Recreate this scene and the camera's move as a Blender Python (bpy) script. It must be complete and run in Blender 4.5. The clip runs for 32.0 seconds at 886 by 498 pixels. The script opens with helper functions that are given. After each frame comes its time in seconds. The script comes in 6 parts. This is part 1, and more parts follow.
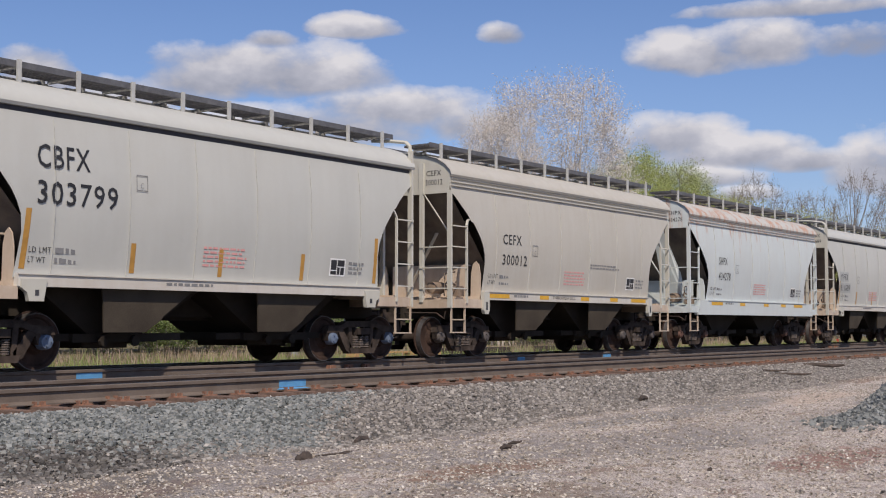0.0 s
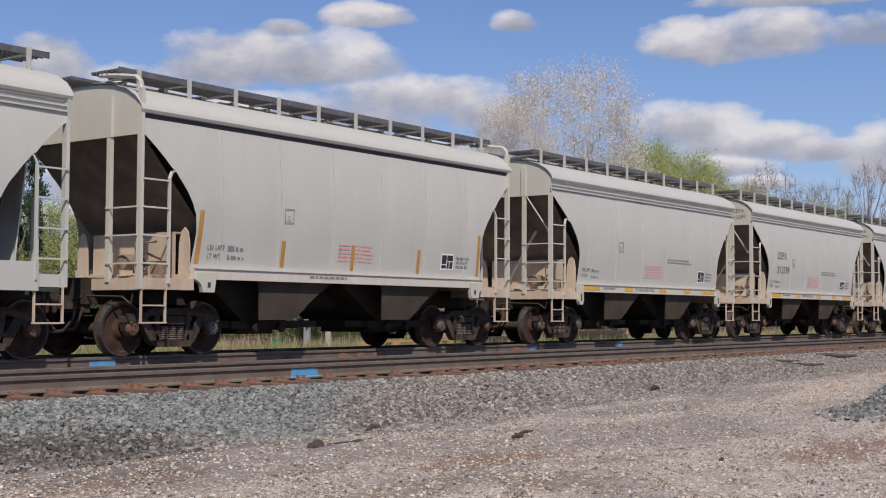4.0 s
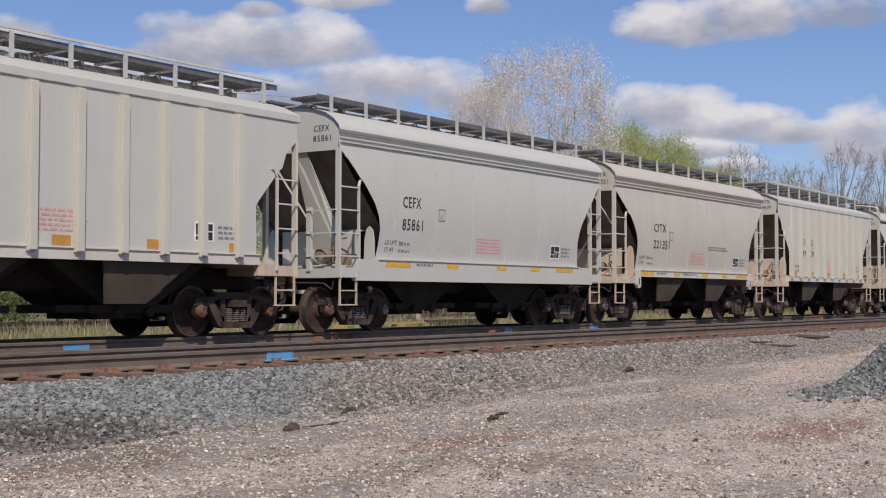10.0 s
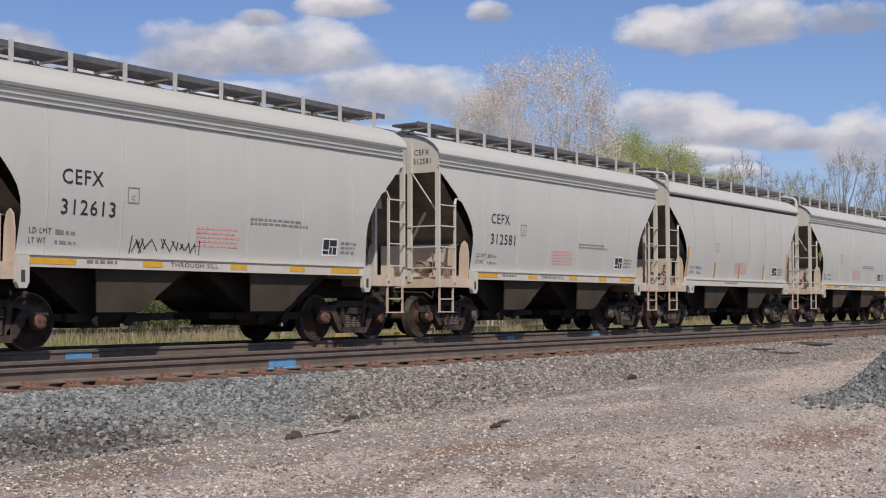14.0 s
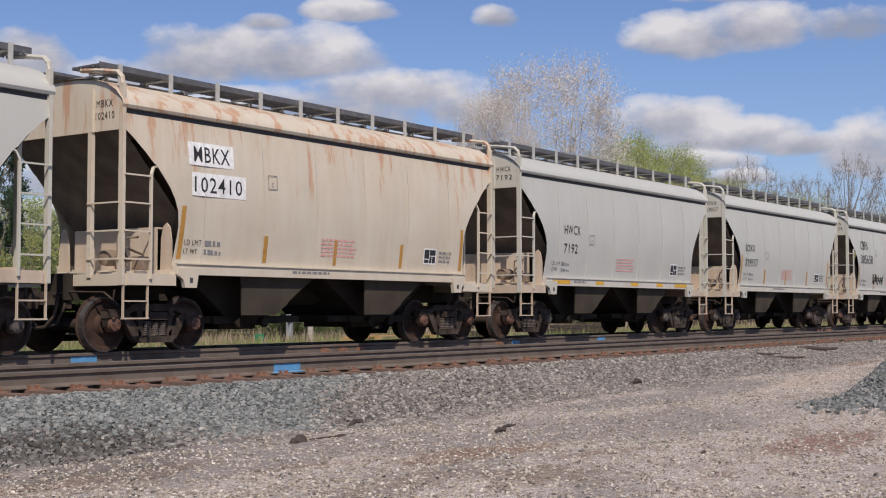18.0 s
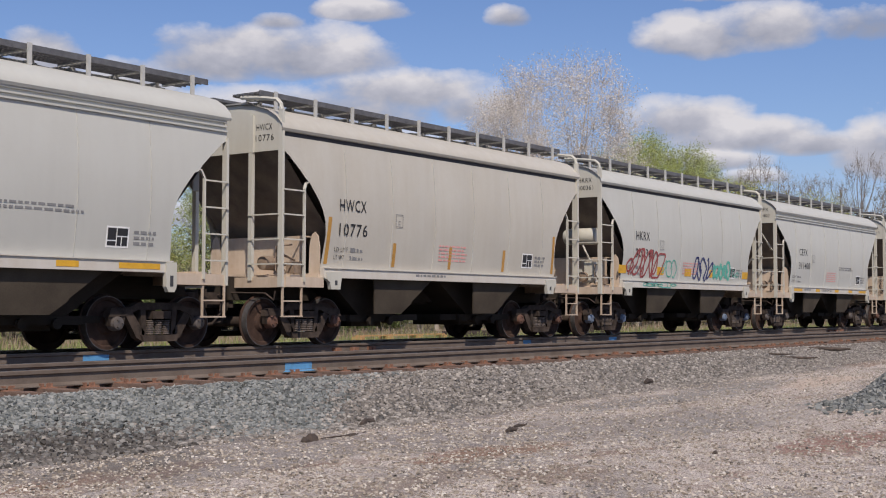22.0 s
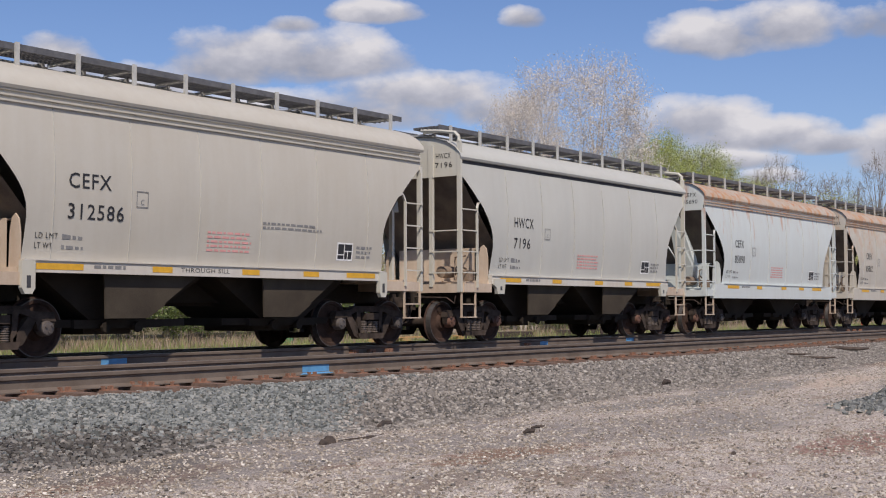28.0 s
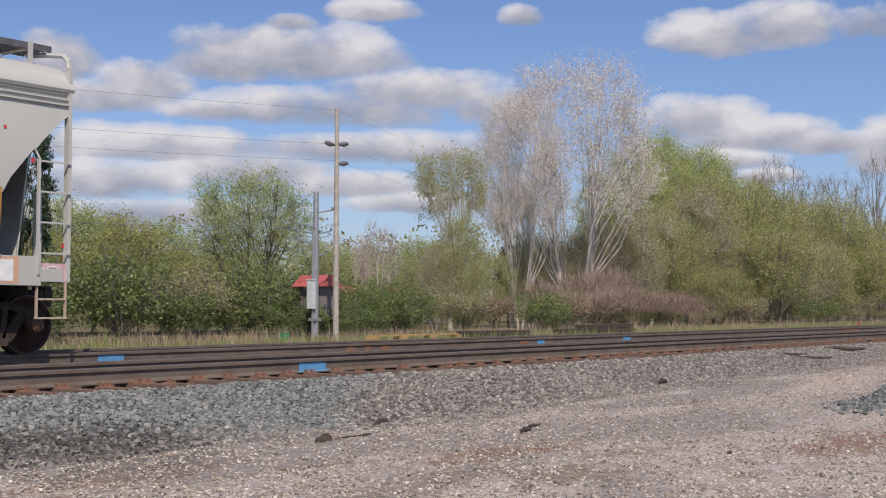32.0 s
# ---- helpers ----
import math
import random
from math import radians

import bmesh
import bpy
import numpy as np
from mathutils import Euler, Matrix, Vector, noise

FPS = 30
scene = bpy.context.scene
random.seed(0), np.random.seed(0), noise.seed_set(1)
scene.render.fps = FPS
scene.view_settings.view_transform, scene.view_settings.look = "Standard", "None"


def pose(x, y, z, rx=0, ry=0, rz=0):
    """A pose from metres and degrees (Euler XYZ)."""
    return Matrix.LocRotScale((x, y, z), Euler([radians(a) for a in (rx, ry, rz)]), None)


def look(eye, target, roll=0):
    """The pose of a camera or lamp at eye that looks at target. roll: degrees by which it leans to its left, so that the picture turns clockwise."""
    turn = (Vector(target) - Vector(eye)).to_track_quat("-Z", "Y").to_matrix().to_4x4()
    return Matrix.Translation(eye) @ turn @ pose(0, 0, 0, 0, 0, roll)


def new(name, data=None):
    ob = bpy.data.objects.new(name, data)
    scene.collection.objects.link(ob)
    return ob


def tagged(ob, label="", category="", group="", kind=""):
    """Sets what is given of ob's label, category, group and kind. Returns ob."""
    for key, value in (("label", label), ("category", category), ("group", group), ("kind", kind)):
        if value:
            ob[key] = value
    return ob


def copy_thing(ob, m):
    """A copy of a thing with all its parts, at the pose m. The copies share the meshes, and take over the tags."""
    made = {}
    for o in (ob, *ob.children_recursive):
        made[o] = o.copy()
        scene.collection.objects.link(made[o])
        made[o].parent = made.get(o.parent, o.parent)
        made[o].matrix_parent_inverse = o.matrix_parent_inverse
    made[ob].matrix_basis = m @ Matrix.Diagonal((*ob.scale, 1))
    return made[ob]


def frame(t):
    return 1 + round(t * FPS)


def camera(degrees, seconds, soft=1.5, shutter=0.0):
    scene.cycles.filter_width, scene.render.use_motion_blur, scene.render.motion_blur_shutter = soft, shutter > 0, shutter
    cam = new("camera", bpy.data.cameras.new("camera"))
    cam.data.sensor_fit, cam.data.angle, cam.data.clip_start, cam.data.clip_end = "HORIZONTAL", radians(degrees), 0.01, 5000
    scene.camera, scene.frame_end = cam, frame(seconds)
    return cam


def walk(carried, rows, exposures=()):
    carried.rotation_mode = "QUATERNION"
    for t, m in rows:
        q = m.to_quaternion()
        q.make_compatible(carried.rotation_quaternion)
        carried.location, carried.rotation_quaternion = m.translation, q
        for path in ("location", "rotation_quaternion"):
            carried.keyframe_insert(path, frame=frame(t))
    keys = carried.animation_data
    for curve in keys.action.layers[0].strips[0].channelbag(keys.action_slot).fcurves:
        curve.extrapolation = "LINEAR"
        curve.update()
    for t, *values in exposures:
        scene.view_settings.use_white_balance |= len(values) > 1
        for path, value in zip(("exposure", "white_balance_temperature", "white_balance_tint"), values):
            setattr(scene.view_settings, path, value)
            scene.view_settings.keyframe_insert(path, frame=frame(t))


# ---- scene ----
# ---------------------------------------------------------------- camera
EYE = Vector((0.0, -17.55, 0.707))
AIM = [
    (0, 54.478, 3.423, -0.000), (0.5, 54.256, 3.392, 0.010), (1, 54.055, 3.331, 0.057), (1.5, 53.908, 3.274, 0.102),
    (2, 53.825, 3.220, 0.155), (2.5, 53.778, 3.158, 0.236), (3, 53.774, 3.091, 0.288), (3.5, 53.835, 3.027, 0.257),
    (5.5, 54.199, 2.566, 0.194), (6, 54.266, 2.482, 0.268), (6.5, 54.350, 2.424, 0.281), (7, 54.454, 2.380, 0.253),
    (7.5, 54.572, 2.339, 0.231), (8, 54.689, 2.293, 0.218), (8.5, 54.803, 2.235, 0.194), (9, 54.914, 2.182, 0.151),
    (9.5, 54.992, 2.153, 0.101), (10, 55.039, 2.159, 0.027), (10.5, 55.081, 2.187, -0.054), (11, 55.101, 2.215, -0.055),
    (11.5, 55.091, 2.243, -0.006), (12, 55.065, 2.281, 0.021), (12.5, 55.034, 2.330, 0.025), (13, 55.006, 2.394, -0.002),
    (13.5, 54.979, 2.457, -0.051), (14, 54.941, 2.506, -0.083), (14.5, 54.904, 2.544, -0.103), (16.5, 54.797, 2.637, -0.004),
    (17, 54.775, 2.663, -0.025), (17.5, 54.746, 2.684, -0.024), (18, 54.725, 2.687, -0.026), (18.5, 54.700, 2.670, -0.023),
    (19, 54.653, 2.652, 0.010), (19.5, 54.591, 2.639, 0.063), (20, 54.522, 2.624, 0.109), (20.5, 54.438, 2.613, 0.135),
    (21, 54.346, 2.611, 0.143), (21.5, 54.272, 2.624, 0.134), (22, 54.211, 2.663, 0.116), (22.5, 54.159, 2.706, 0.087),
    (23, 54.105, 2.735, 0.025), (23.5, 54.024, 2.760, -0.070), (24, 53.914, 2.786, -0.155), (24.5, 53.807, 2.811, -0.202),
    (25, 53.722, 2.815, -0.224), (25.5, 53.649, 2.787, -0.212), (27.5, 53.467, 2.739, -0.217), (28, 53.482, 2.742, -0.210),
    (28.5, 53.482, 2.732, -0.177), (29, 53.466, 2.721, -0.143), (29.5, 53.448, 2.715, -0.126), (30, 53.434, 2.700, -0.088),
    (30.5, 53.427, 2.681, -0.035), (31, 53.448, 2.663, 0.006), (31.5, 53.510, 2.655, 0.031), (32, 53.600, 2.660, 0.060),
]


def aim(yaw, pitch, roll):
    """The camera's pose from its heading (degrees from +y towards +x), tilt and roll."""
    y, p = radians(yaw), radians(pitch)
    return look(EYE, EYE + Vector((math.sin(y) * math.cos(p), math.cos(y) * math.cos(p), math.sin(p))), roll)


cam = camera(38.11, 32.0, soft=1.1)
walk(cam, [(t, aim(a, b, c)) for t, a, b, c in AIM], exposures=[(0, -0.06, 6780, 14.0), (32, -0.06, 6780, 14.0)])

# the train: where each car's leading corner stands at the start, and how far the train has run after t seconds
START = [10.56, 22.76, 34.99, 47.04, 59.25, 71.52, 83.76, 96.45, 108.71, 120.86, 133.03, 145.05, 157.03, 169.27, 181.51, 193.57, 205.23, 217.45, 229.57, 241.73, 253.92, 265.98, 277.57, 289.72, 301.71, 313.82, 326.03, 338.09, 350.28, 362.41, 374.03, 386.24, 398.43, 410.42, 422.52, 434.48, 446.67, 459.03, 471.05, 483.03, 495.0, 507.19, 519.34, 531.38, 543.5, 555.78]


def run(t):
    return 17.5630 * t + -0.017802 * t * t + 0.0003224 * t ** 3

# ---------------------------------------------------------------- sky, sun, exposure
SUN_FROM = Vector((-0.645, -0.667, 1.0)).normalized()
sun = new("sun", bpy.data.lights.new("sun", "SUN"))
sun.data.energy, sun.data.angle, sun.data.color = 4.2, radians(0.53), (1.0, 0.93, 0.83)
sun.matrix_world = look(SUN_FROM * 50, (0, 0, 0))


class Nodes:
    """A small helper to write node trees in a few lines."""

    def __init__(self, tree):
        self.tree = tree
        self.n, self.l = tree.nodes, tree.links

    def put(self, socket, value):
        if hasattr(value, "is_output"):
            self.l.new(value, socket)
        else:
            socket.default_value = value

    def math(self, op, a, b=0.0, c=0.0, clamp=False):
        k = self.n.new("ShaderNodeMath")
        k.operation, k.use_clamp = op, clamp
        for s, v in zip(k.inputs, (a, b, c)):
            self.put(s, v)
        return k.outputs[0]

    def noise(self, vec, scale, detail=4.0, rough=0.55, distort=0.0):
        k = self.n.new("ShaderNodeTexNoise")
        if vec is not None:
            self.put(k.inputs["Vector"], vec)
        for a, b in (("Scale", scale), ("Detail", detail), ("Roughness", rough), ("Distortion", distort)):
            self.put(k.inputs[a], b)
        return k.outputs[0]

    def mapping(self, vec, scale=(1, 1, 1), loc=(0, 0, 0)):
        k = self.n.new("ShaderNodeMapping")
        self.put(k.inputs["Vector"], vec)
        k.inputs["Scale"].default_value, k.inputs["Location"].default_value = scale, loc
        return k.outputs[0]

    def ramp(self, fac, stops):
        k = self.n.new("ShaderNodeValToRGB")
        self.put(k.inputs[0], fac)
        e = k.color_ramp.elements
        while len(e) < len(stops):
            e.new(0.5)
        for q, (p, c) in zip(e, stops):
            q.position = p
            q.color = (c, c, c, 1) if isinstance(c, (int, float)) else (*c, 1)
        return k.outputs[0]

    def mix(self, fac, a, b, kind="MIX"):
        k = self.n.new("ShaderNodeMix")
        k.data_type, k.blend_type = "RGBA", kind
        for i, v in ((0, fac), (6, a), (7, b)):
            self.put(k.inputs[i], (*v, 1) if isinstance(v, tuple) and len(v) == 3 else v)
        return k.outputs[2]


world = bpy.data.worlds.new("sky")
scene.world = world
world.use_nodes = True
w = Nodes(world.node_tree)
sky = w.n.new("ShaderNodeTexSky")
sky.sky_type, sky.sun_disc = "NISHITA", False
sky.sun_elevation, sky.sun_rotation = math.asin(SUN_FROM.z), math.atan2(SUN_FROM.x, SUN_FROM.y)
sky.altitude, sky.air_density, sky.dust_density, sky.ozone_density = 200, 1.0, 0.4, 3.0
tc = w.n.new("ShaderNodeTexCoord").outputs["Generated"]
sep = w.n.new("ShaderNodeSeparateXYZ")
w.put(sep.inputs[0], tc)
az = w.math("MULTIPLY", w.math("ARCTAN2", sep.outputs[0], sep.outputs[1]), 57.2958)
el = w.math("MULTIPLY", w.math("ARCSINE", sep.outputs[2]), 57.2958)
# cumulus banks: heading and height of the middle, half width and half height, all in degrees
CLOUDS = [(47.6, 11.5, 3.6, 1.0), (46.4, 11.8, 4.4, 1.15), (49.3, 11.6, 2.8, 0.95), (44.2, 11.2, 2.6, 0.8), (52.4, 10.1, 3.6, 1.0), (56.0, 9.5, 2.2, 0.75), (48.2, 9.3, 5.4, 0.85), (44.0, 9.2, 2.6, 0.5), (40.4, 10.2, 1.8, 1.0), (36.7, 11.2, 1.6, 1.3), (38.6, 9.6, 2.6, 0.7),
          (40.5, 7.6, 5.6, 0.8), (50.5, 7.6, 5.4, 0.7), (39.0, 6.0, 3.0, 0.9), (45.0, 6.6, 3.2, 0.8), (50.0, 6.0, 2.6, 0.6), (52.5, 5.2, 2.6, 0.55), (41.0, 4.6, 5.5, 0.6),
          (65.0, 8.7, 2.5, 1.0), (67.4, 8.0, 3.0, 0.8), (70.4, 7.6, 2.0, 0.5), (65.6, 7.0, 2.4, 0.5), (65.6, 12.3, 2.4, 0.95), (68.4, 12.6, 2.4, 1.0), (72.6, 12.5, 1.8, 0.75), (70.0, 14.1, 4.0, 0.4),
          (73.0, 7.2, 1.6, 1.3), (57.2, 13.4, 0.9, 0.5), (50.4, 13.7, 1.9, 0.5), (46.8, 13.1, 1.1, 0.4), (67.8, 6.2, 1.4, 0.4), (28.0, 9.0, 5.0, 2.0), (84.0, 9.0, 6.0, 2.4)]
cover, shade = None, None
for a, e, ra, re in CLOUDS:
    dx = w.math("DIVIDE", w.math("SUBTRACT", az, a), ra * 1.2)
    dz = w.math("DIVIDE", w.math("SUBTRACT", el, e - 0.55), re * 1.25)
    low = w.math("MULTIPLY", w.math("MINIMUM", dz, 0.0), 1.5)
    dz2 = w.math("ADD", w.math("MAXIMUM", dz, 0.0), low)
    m = w.math("SUBTRACT", 1.0, w.math("ADD", w.math("MULTIPLY", dx, dx), w.math("MULTIPLY", dz2, dz2)))
    lit = w.math("ADD", dz, w.math("MULTIPLY", m, -0.25))
    weight = w.math("POWER", w.math("MAXIMUM", w.math("ADD", m, 0.7), 0.02), 4.0)
    if cover is None:
        cover, shade, total = m, w.math("MULTIPLY", lit, weight), weight
    else:
        cover = w.math("SMOOTH_MAX", cover, m, 0.35)
        shade, total = w.math("ADD", shade, w.math("MULTIPLY", lit, weight)), w.math("ADD", total, weight)
shade = w.math("MAXIMUM", w.math("DIVIDE", shade, total), -1.2)
puff = w.noise(w.mapping(tc, (1, 1, 1.7)), 22.0, 7.0, 0.55)
puff2 = w.noise(w.mapping(tc, (1, 1, 2.2)), 7.0, 5.0, 0.5)
else_ = w.math("MULTIPLY", w.math("SUBTRACT", w.noise(w.mapping(tc, (1, 1, 2.5)), 3.2, 6.0, 0.55), 0.56), 7.0)
behind = w.math("MULTIPLY", w.math("GREATER_THAN", w.math("ABSOLUTE", w.math("SUBTRACT", az, 54.0)), 36.0), else_)
dense = w.math("ADD", w.math("ADD", w.math("MAXIMUM", cover, -1.2), 0.20), w.math("ADD", w.math("MULTIPLY", w.math("SUBTRACT", puff, 0.5), 2.7), w.math("MULTIPLY", w.math("SUBTRACT", puff2, 0.5), 1.7)))
dense = w.math("MAXIMUM", dense, behind)
mask = w.ramp(dense, [(0.0, 0.0), (0.42, 0.55), (1.0, 0.97)])
tone = w.math("ADD", w.math("MULTIPLY", shade, 0.52), w.math("ADD", 0.44, w.math("ADD", w.math("MULTIPLY", w.math("SUBTRACT", puff2, 0.5), 1.5), w.math("MULTIPLY", w.math("SUBTRACT", puff, 0.5), 1.3))), clamp=True)
cloud = w.ramp(tone, [(0.08, (3.2, 3.5, 4.35)), (0.42, (4.7, 4.95, 5.75)), (0.80, (7.3, 7.4, 7.8))])
haze = w.ramp(w.math("DIVIDE", el, 16.0, clamp=True), [(0.0, 0.5), (0.5, 0.10), (1.0, 0.0)])
blue = w.mix(haze, w.mix(1.0, sky.outputs[0], (0.74, 0.86, 1.10), "MULTIPLY"), (4.3, 5.0, 6.4))
w.put(w.n["Background"].inputs[0], w.mix(mask, blue, cloud))
w.n["Background"].inputs[1].default_value = 0.10
# ---------------------------------------------------------------- materials


def surface(name, rough=0.7, metal=0.0):
    m = bpy.data.materials.new(name)
    m.use_nodes = True
    k = Nodes(m.node_tree)
    b = k.n["Principled BSDF"]
    b.inputs["Roughness"].default_value, b.inputs["Metallic"].default_value = rough, metal
    if rough >= 0.8 and not metal:
        b.inputs["Specular IOR Level"].default_value = 0.12
    k.b, k.m = b, m
    k.pos = k.n.new("ShaderNodeTexCoord").outputs["Object"]
    return k


def bump(k, height, strength=0.3, dist=0.01):
    n = k.n.new("ShaderNodeBump")
    n.inputs["Strength"].default_value, n.inputs["Distance"].default_value = strength, dist
    k.put(n.inputs["Height"], height)
    k.l.new(n.outputs[0], k.b.inputs["Normal"])


def mottled(name, a, b, scale=6.0, rough=0.7, metal=0.0, rise=0.3, depth=0.01, speck=60.0):
    """Two colours mixed by stains and fine grain, with a matching relief."""
    k = surface(name, rough, metal)
    big, fine = k.noise(k.pos, scale, 5), k.noise(k.pos, speck, 3)
    f = k.math("ADD", k.math("MULTIPLY", big, 0.7), k.math("MULTIPLY", fine, 0.3))
    k.put(k.b.inputs["Base Color"], k.mix(k.ramp(f, [(0.35, 0.0), (0.65, 1.0)]), a, b))
    k.put(k.b.inputs["Roughness"], k.math("ADD", rough - 0.1, k.math("MULTIPLY", fine, 0.2)))
    bump(k, f, rise, depth)
    return k.m


def car_paint(name, col, dirt, rust=0.0, grime=0.35, blotch=False):
    """Weathered enamel on sheet steel: vertical run-off streaks, shallow dents, road grime above the sill and rust below the roof."""
    k = surface(name, 0.42)
    info = k.n.new("ShaderNodeObjectInfo").outputs["Random"]
    off = k.n.new("ShaderNodeCombineXYZ")
    k.put(off.inputs[0], k.math("MULTIPLY", info, 37.0))
    pos = k.n.new("ShaderNodeVectorMath")
    k.put(pos.inputs[0], k.pos)
    k.put(pos.inputs[1], off.outputs[0])
    p = pos.outputs[0]
    streak = k.noise(k.mapping(p, (3.2, 3.2, 0.30)), 1.6, 4, 0.5)
    stain = k.noise(p, 0.9, 5, 0.6)
    fine = k.noise(p, 14.0, 4, 0.6)
    f = k.math("ADD", k.math("MULTIPLY", streak, 0.38), k.math("ADD", k.math("MULTIPLY", stain, 0.47), k.math("MULTIPLY", fine, 0.15)))
    c = k.mix(k.math("MULTIPLY", k.ramp(f, [(0.40, 0.0), (0.68, 1.0)]), grime), col, dirt)
    if rust:
        z = k.n.new("ShaderNodeSeparateXYZ")
        k.put(z.inputs[0], k.pos)
        up = k.math("MULTIPLY", k.math("SUBTRACT", z.outputs[2], 2.0), 0.5, clamp=True)
        r = k.math("ADD", k.noise(k.mapping(p, (2.2, 2.2, 0.3)), 1.7, 6, 0.65), k.math("MULTIPLY", k.math("SUBTRACT", up, 1.0), 0.24 - 0.12 * rust))
        c = k.mix(k.math("MULTIPLY", k.ramp(r, [(0.50, 0.0), (0.60, 1.0)]), min(1.0, 0.55 + 0.4 * rust)), c, (0.46, 0.185, 0.065))
        if blotch:
            c = k.mix(k.math("MULTIPLY", k.ramp(k.noise(p, 1.9, 6, 0.7), [(0.46, 0.0), (0.66, 1.0)]), k.math("MULTIPLY", up, 0.75)), c, (0.47, 0.25, 0.10))
    k.put(k.b.inputs["Base Color"], c)
    k.put(k.b.inputs["Roughness"], k.math("ADD", 0.38, k.math("MULTIPLY", f, 0.3)))
    bump(k, k.math("ADD", k.noise(k.mapping(p, (1, 1, 0.5)), 1.3, 2), k.math("MULTIPLY", fine, 0.08)), 0.35, 0.05)
    return k.m


def plain(name, col, rough=0.6, metal=0.0):
    k = surface(name, rough, metal)
    f = k.noise(k.pos, 9.0, 4)
    k.put(k.b.inputs["Base Color"], k.mix(k.ramp(f, [(0.3, 0.0), (0.7, 1.0)]), tuple(c * 0.82 for c in col), tuple(min(1.0, c * 1.1) for c in col)))
    return k.m


PAINT = {
    "grey": car_paint("grey_enamel", (0.484, 0.486, 0.448), (0.40, 0.39, 0.35)),
    "warm": car_paint("warm_grey_enamel", (0.485, 0.462, 0.405), (0.40, 0.36, 0.29), grime=0.5),
    "white": car_paint("white_enamel", (0.545, 0.590, 0.580), (0.46, 0.45, 0.42), rust=0.12),
    "teal": car_paint("pale_aqua_enamel", (0.430, 0.542, 0.533), (0.40, 0.46, 0.44), grime=0.25),
    "tan": car_paint("dirty_cream_enamel", (0.60, 0.535, 0.43), (0.46, 0.36, 0.25), rust=0.15, grime=0.5),
    "cream": car_paint("cream_enamel", (0.516, 0.503, 0.439), (0.42, 0.38, 0.30), grime=0.4),
    "rusty": car_paint("rusted_enamel", (0.50, 0.475, 0.42), (0.42, 0.36, 0.28), rust=0.3, grime=0.6, blotch=True),
    "rustroof": car_paint("rusted_roof_enamel", (0.48, 0.42, 0.35), (0.36, 0.27, 0.19), rust=0.75, grime=0.7, blotch=True),
    "sill": car_paint("sill_enamel", (0.57, 0.545, 0.49), (0.42, 0.34, 0.26), grime=0.5),
    "stain": car_paint("rust_stained_enamel", (0.516, 0.503, 0.464), (0.44, 0.40, 0.33), rust=0.2, grime=0.45),
}
END = car_paint("end_enamel", (0.56, 0.46, 0.36), (0.36, 0.26, 0.18), rust=0.1, grime=0.75)
# slope sheets darkened to hold the shade under the end overhang
SLOPE = mottled("shade_dark_slope_sheet", (0.23, 0.19, 0.155), (0.125, 0.105, 0.09), 2.0, 0.85)
# hopper steel in two tones: dark for shaded undersides, brighter for sunlit bay sides
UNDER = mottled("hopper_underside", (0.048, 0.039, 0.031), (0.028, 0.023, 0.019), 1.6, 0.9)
BAYSIDE = mottled("sunlit_bay_side", (0.080, 0.066, 0.050), (0.046, 0.037, 0.029), 1.3, 0.88)
TRUCK = mottled("cast_steel", (0.028, 0.022, 0.019), (0.085, 0.064, 0.052), 5.0, 0.9, 0.0)
WHEEL = mottled("wheel_steel", (0.024, 0.016, 0.013), (0.085, 0.052, 0.040), 3.0, 0.9, 0.0)
TREAD = mottled("polished_steel", (0.34, 0.33, 0.32), (0.22, 0.21, 0.20), 9.0, 0.42, 0.9)
RIM = mottled("worn_wheel_rim", (0.16, 0.15, 0.145), (0.07, 0.062, 0.058), 7.0, 0.5, 0.6)
GRATE = mottled("galvanised_grating", (0.17, 0.17, 0.175), (0.10, 0.10, 0.105), 8.0, 0.6, 0.4)
SEAM = plain("weld_line", (0.46, 0.455, 0.425), 0.6)
WIRE = plain("weathered_wire", (0.16, 0.16, 0.17), 0.6)
# black for the drawn eave shadow and the jacking-pad slots
BLACKSTRIP = plain("black_strip", (0.05, 0.05, 0.055), 0.7)
BLACK = plain("black_lettering", (0.022, 0.022, 0.025), 0.6)
GREYINK = plain("faded_lettering", (0.20, 0.20, 0.20), 0.7)
PINK = plain("red_lettering", (0.62, 0.30, 0.28), 0.7)
YELLOW = plain("yellow_reflector", (0.66, 0.36, 0.03), 0.5)
AMBER = plain("amber_reflector", (0.46, 0.24, 0.05), 0.5)
PAINTOUT = plain("grey_paint_out", (0.40, 0.41, 0.39), 0.6)
PATCH = plain("white_decal", (0.80, 0.80, 0.78), 0.5)
RED = plain("red_paint", (0.55, 0.05, 0.05), 0.5)
CAPS = [plain("blue_cap", (0.13, 0.17, 0.24), 0.5), plain("rusty_cap", (0.13, 0.065, 0.045), 0.7), plain("dark_cap", (0.10, 0.085, 0.078), 0.6)]
RAIL = mottled("rail_rust", (0.125, 0.098, 0.080), (0.185, 0.150, 0.125), 3.0, 0.85, 0.0)
TIE = mottled("creosoted_oak", (0.26, 0.165, 0.125), (0.105, 0.078, 0.065), 5.0, 0.9, 0.0, 0.6, 0.02)
PLATE = mottled("rusted_iron", (0.33, 0.175, 0.115), (0.16, 0.09, 0.065), 12.0, 0.85)
BLUE = plain("blue_paint", (0.10, 0.29, 0.50), 0.6)
POLE = mottled("weathered_pole", (0.50, 0.46, 0.41), (0.30, 0.27, 0.235), 6.0, 0.9)
GALV = mottled("galvanised_steel", (0.36, 0.38, 0.40), (0.27, 0.285, 0.30), 5.0, 0.55, 0.4)
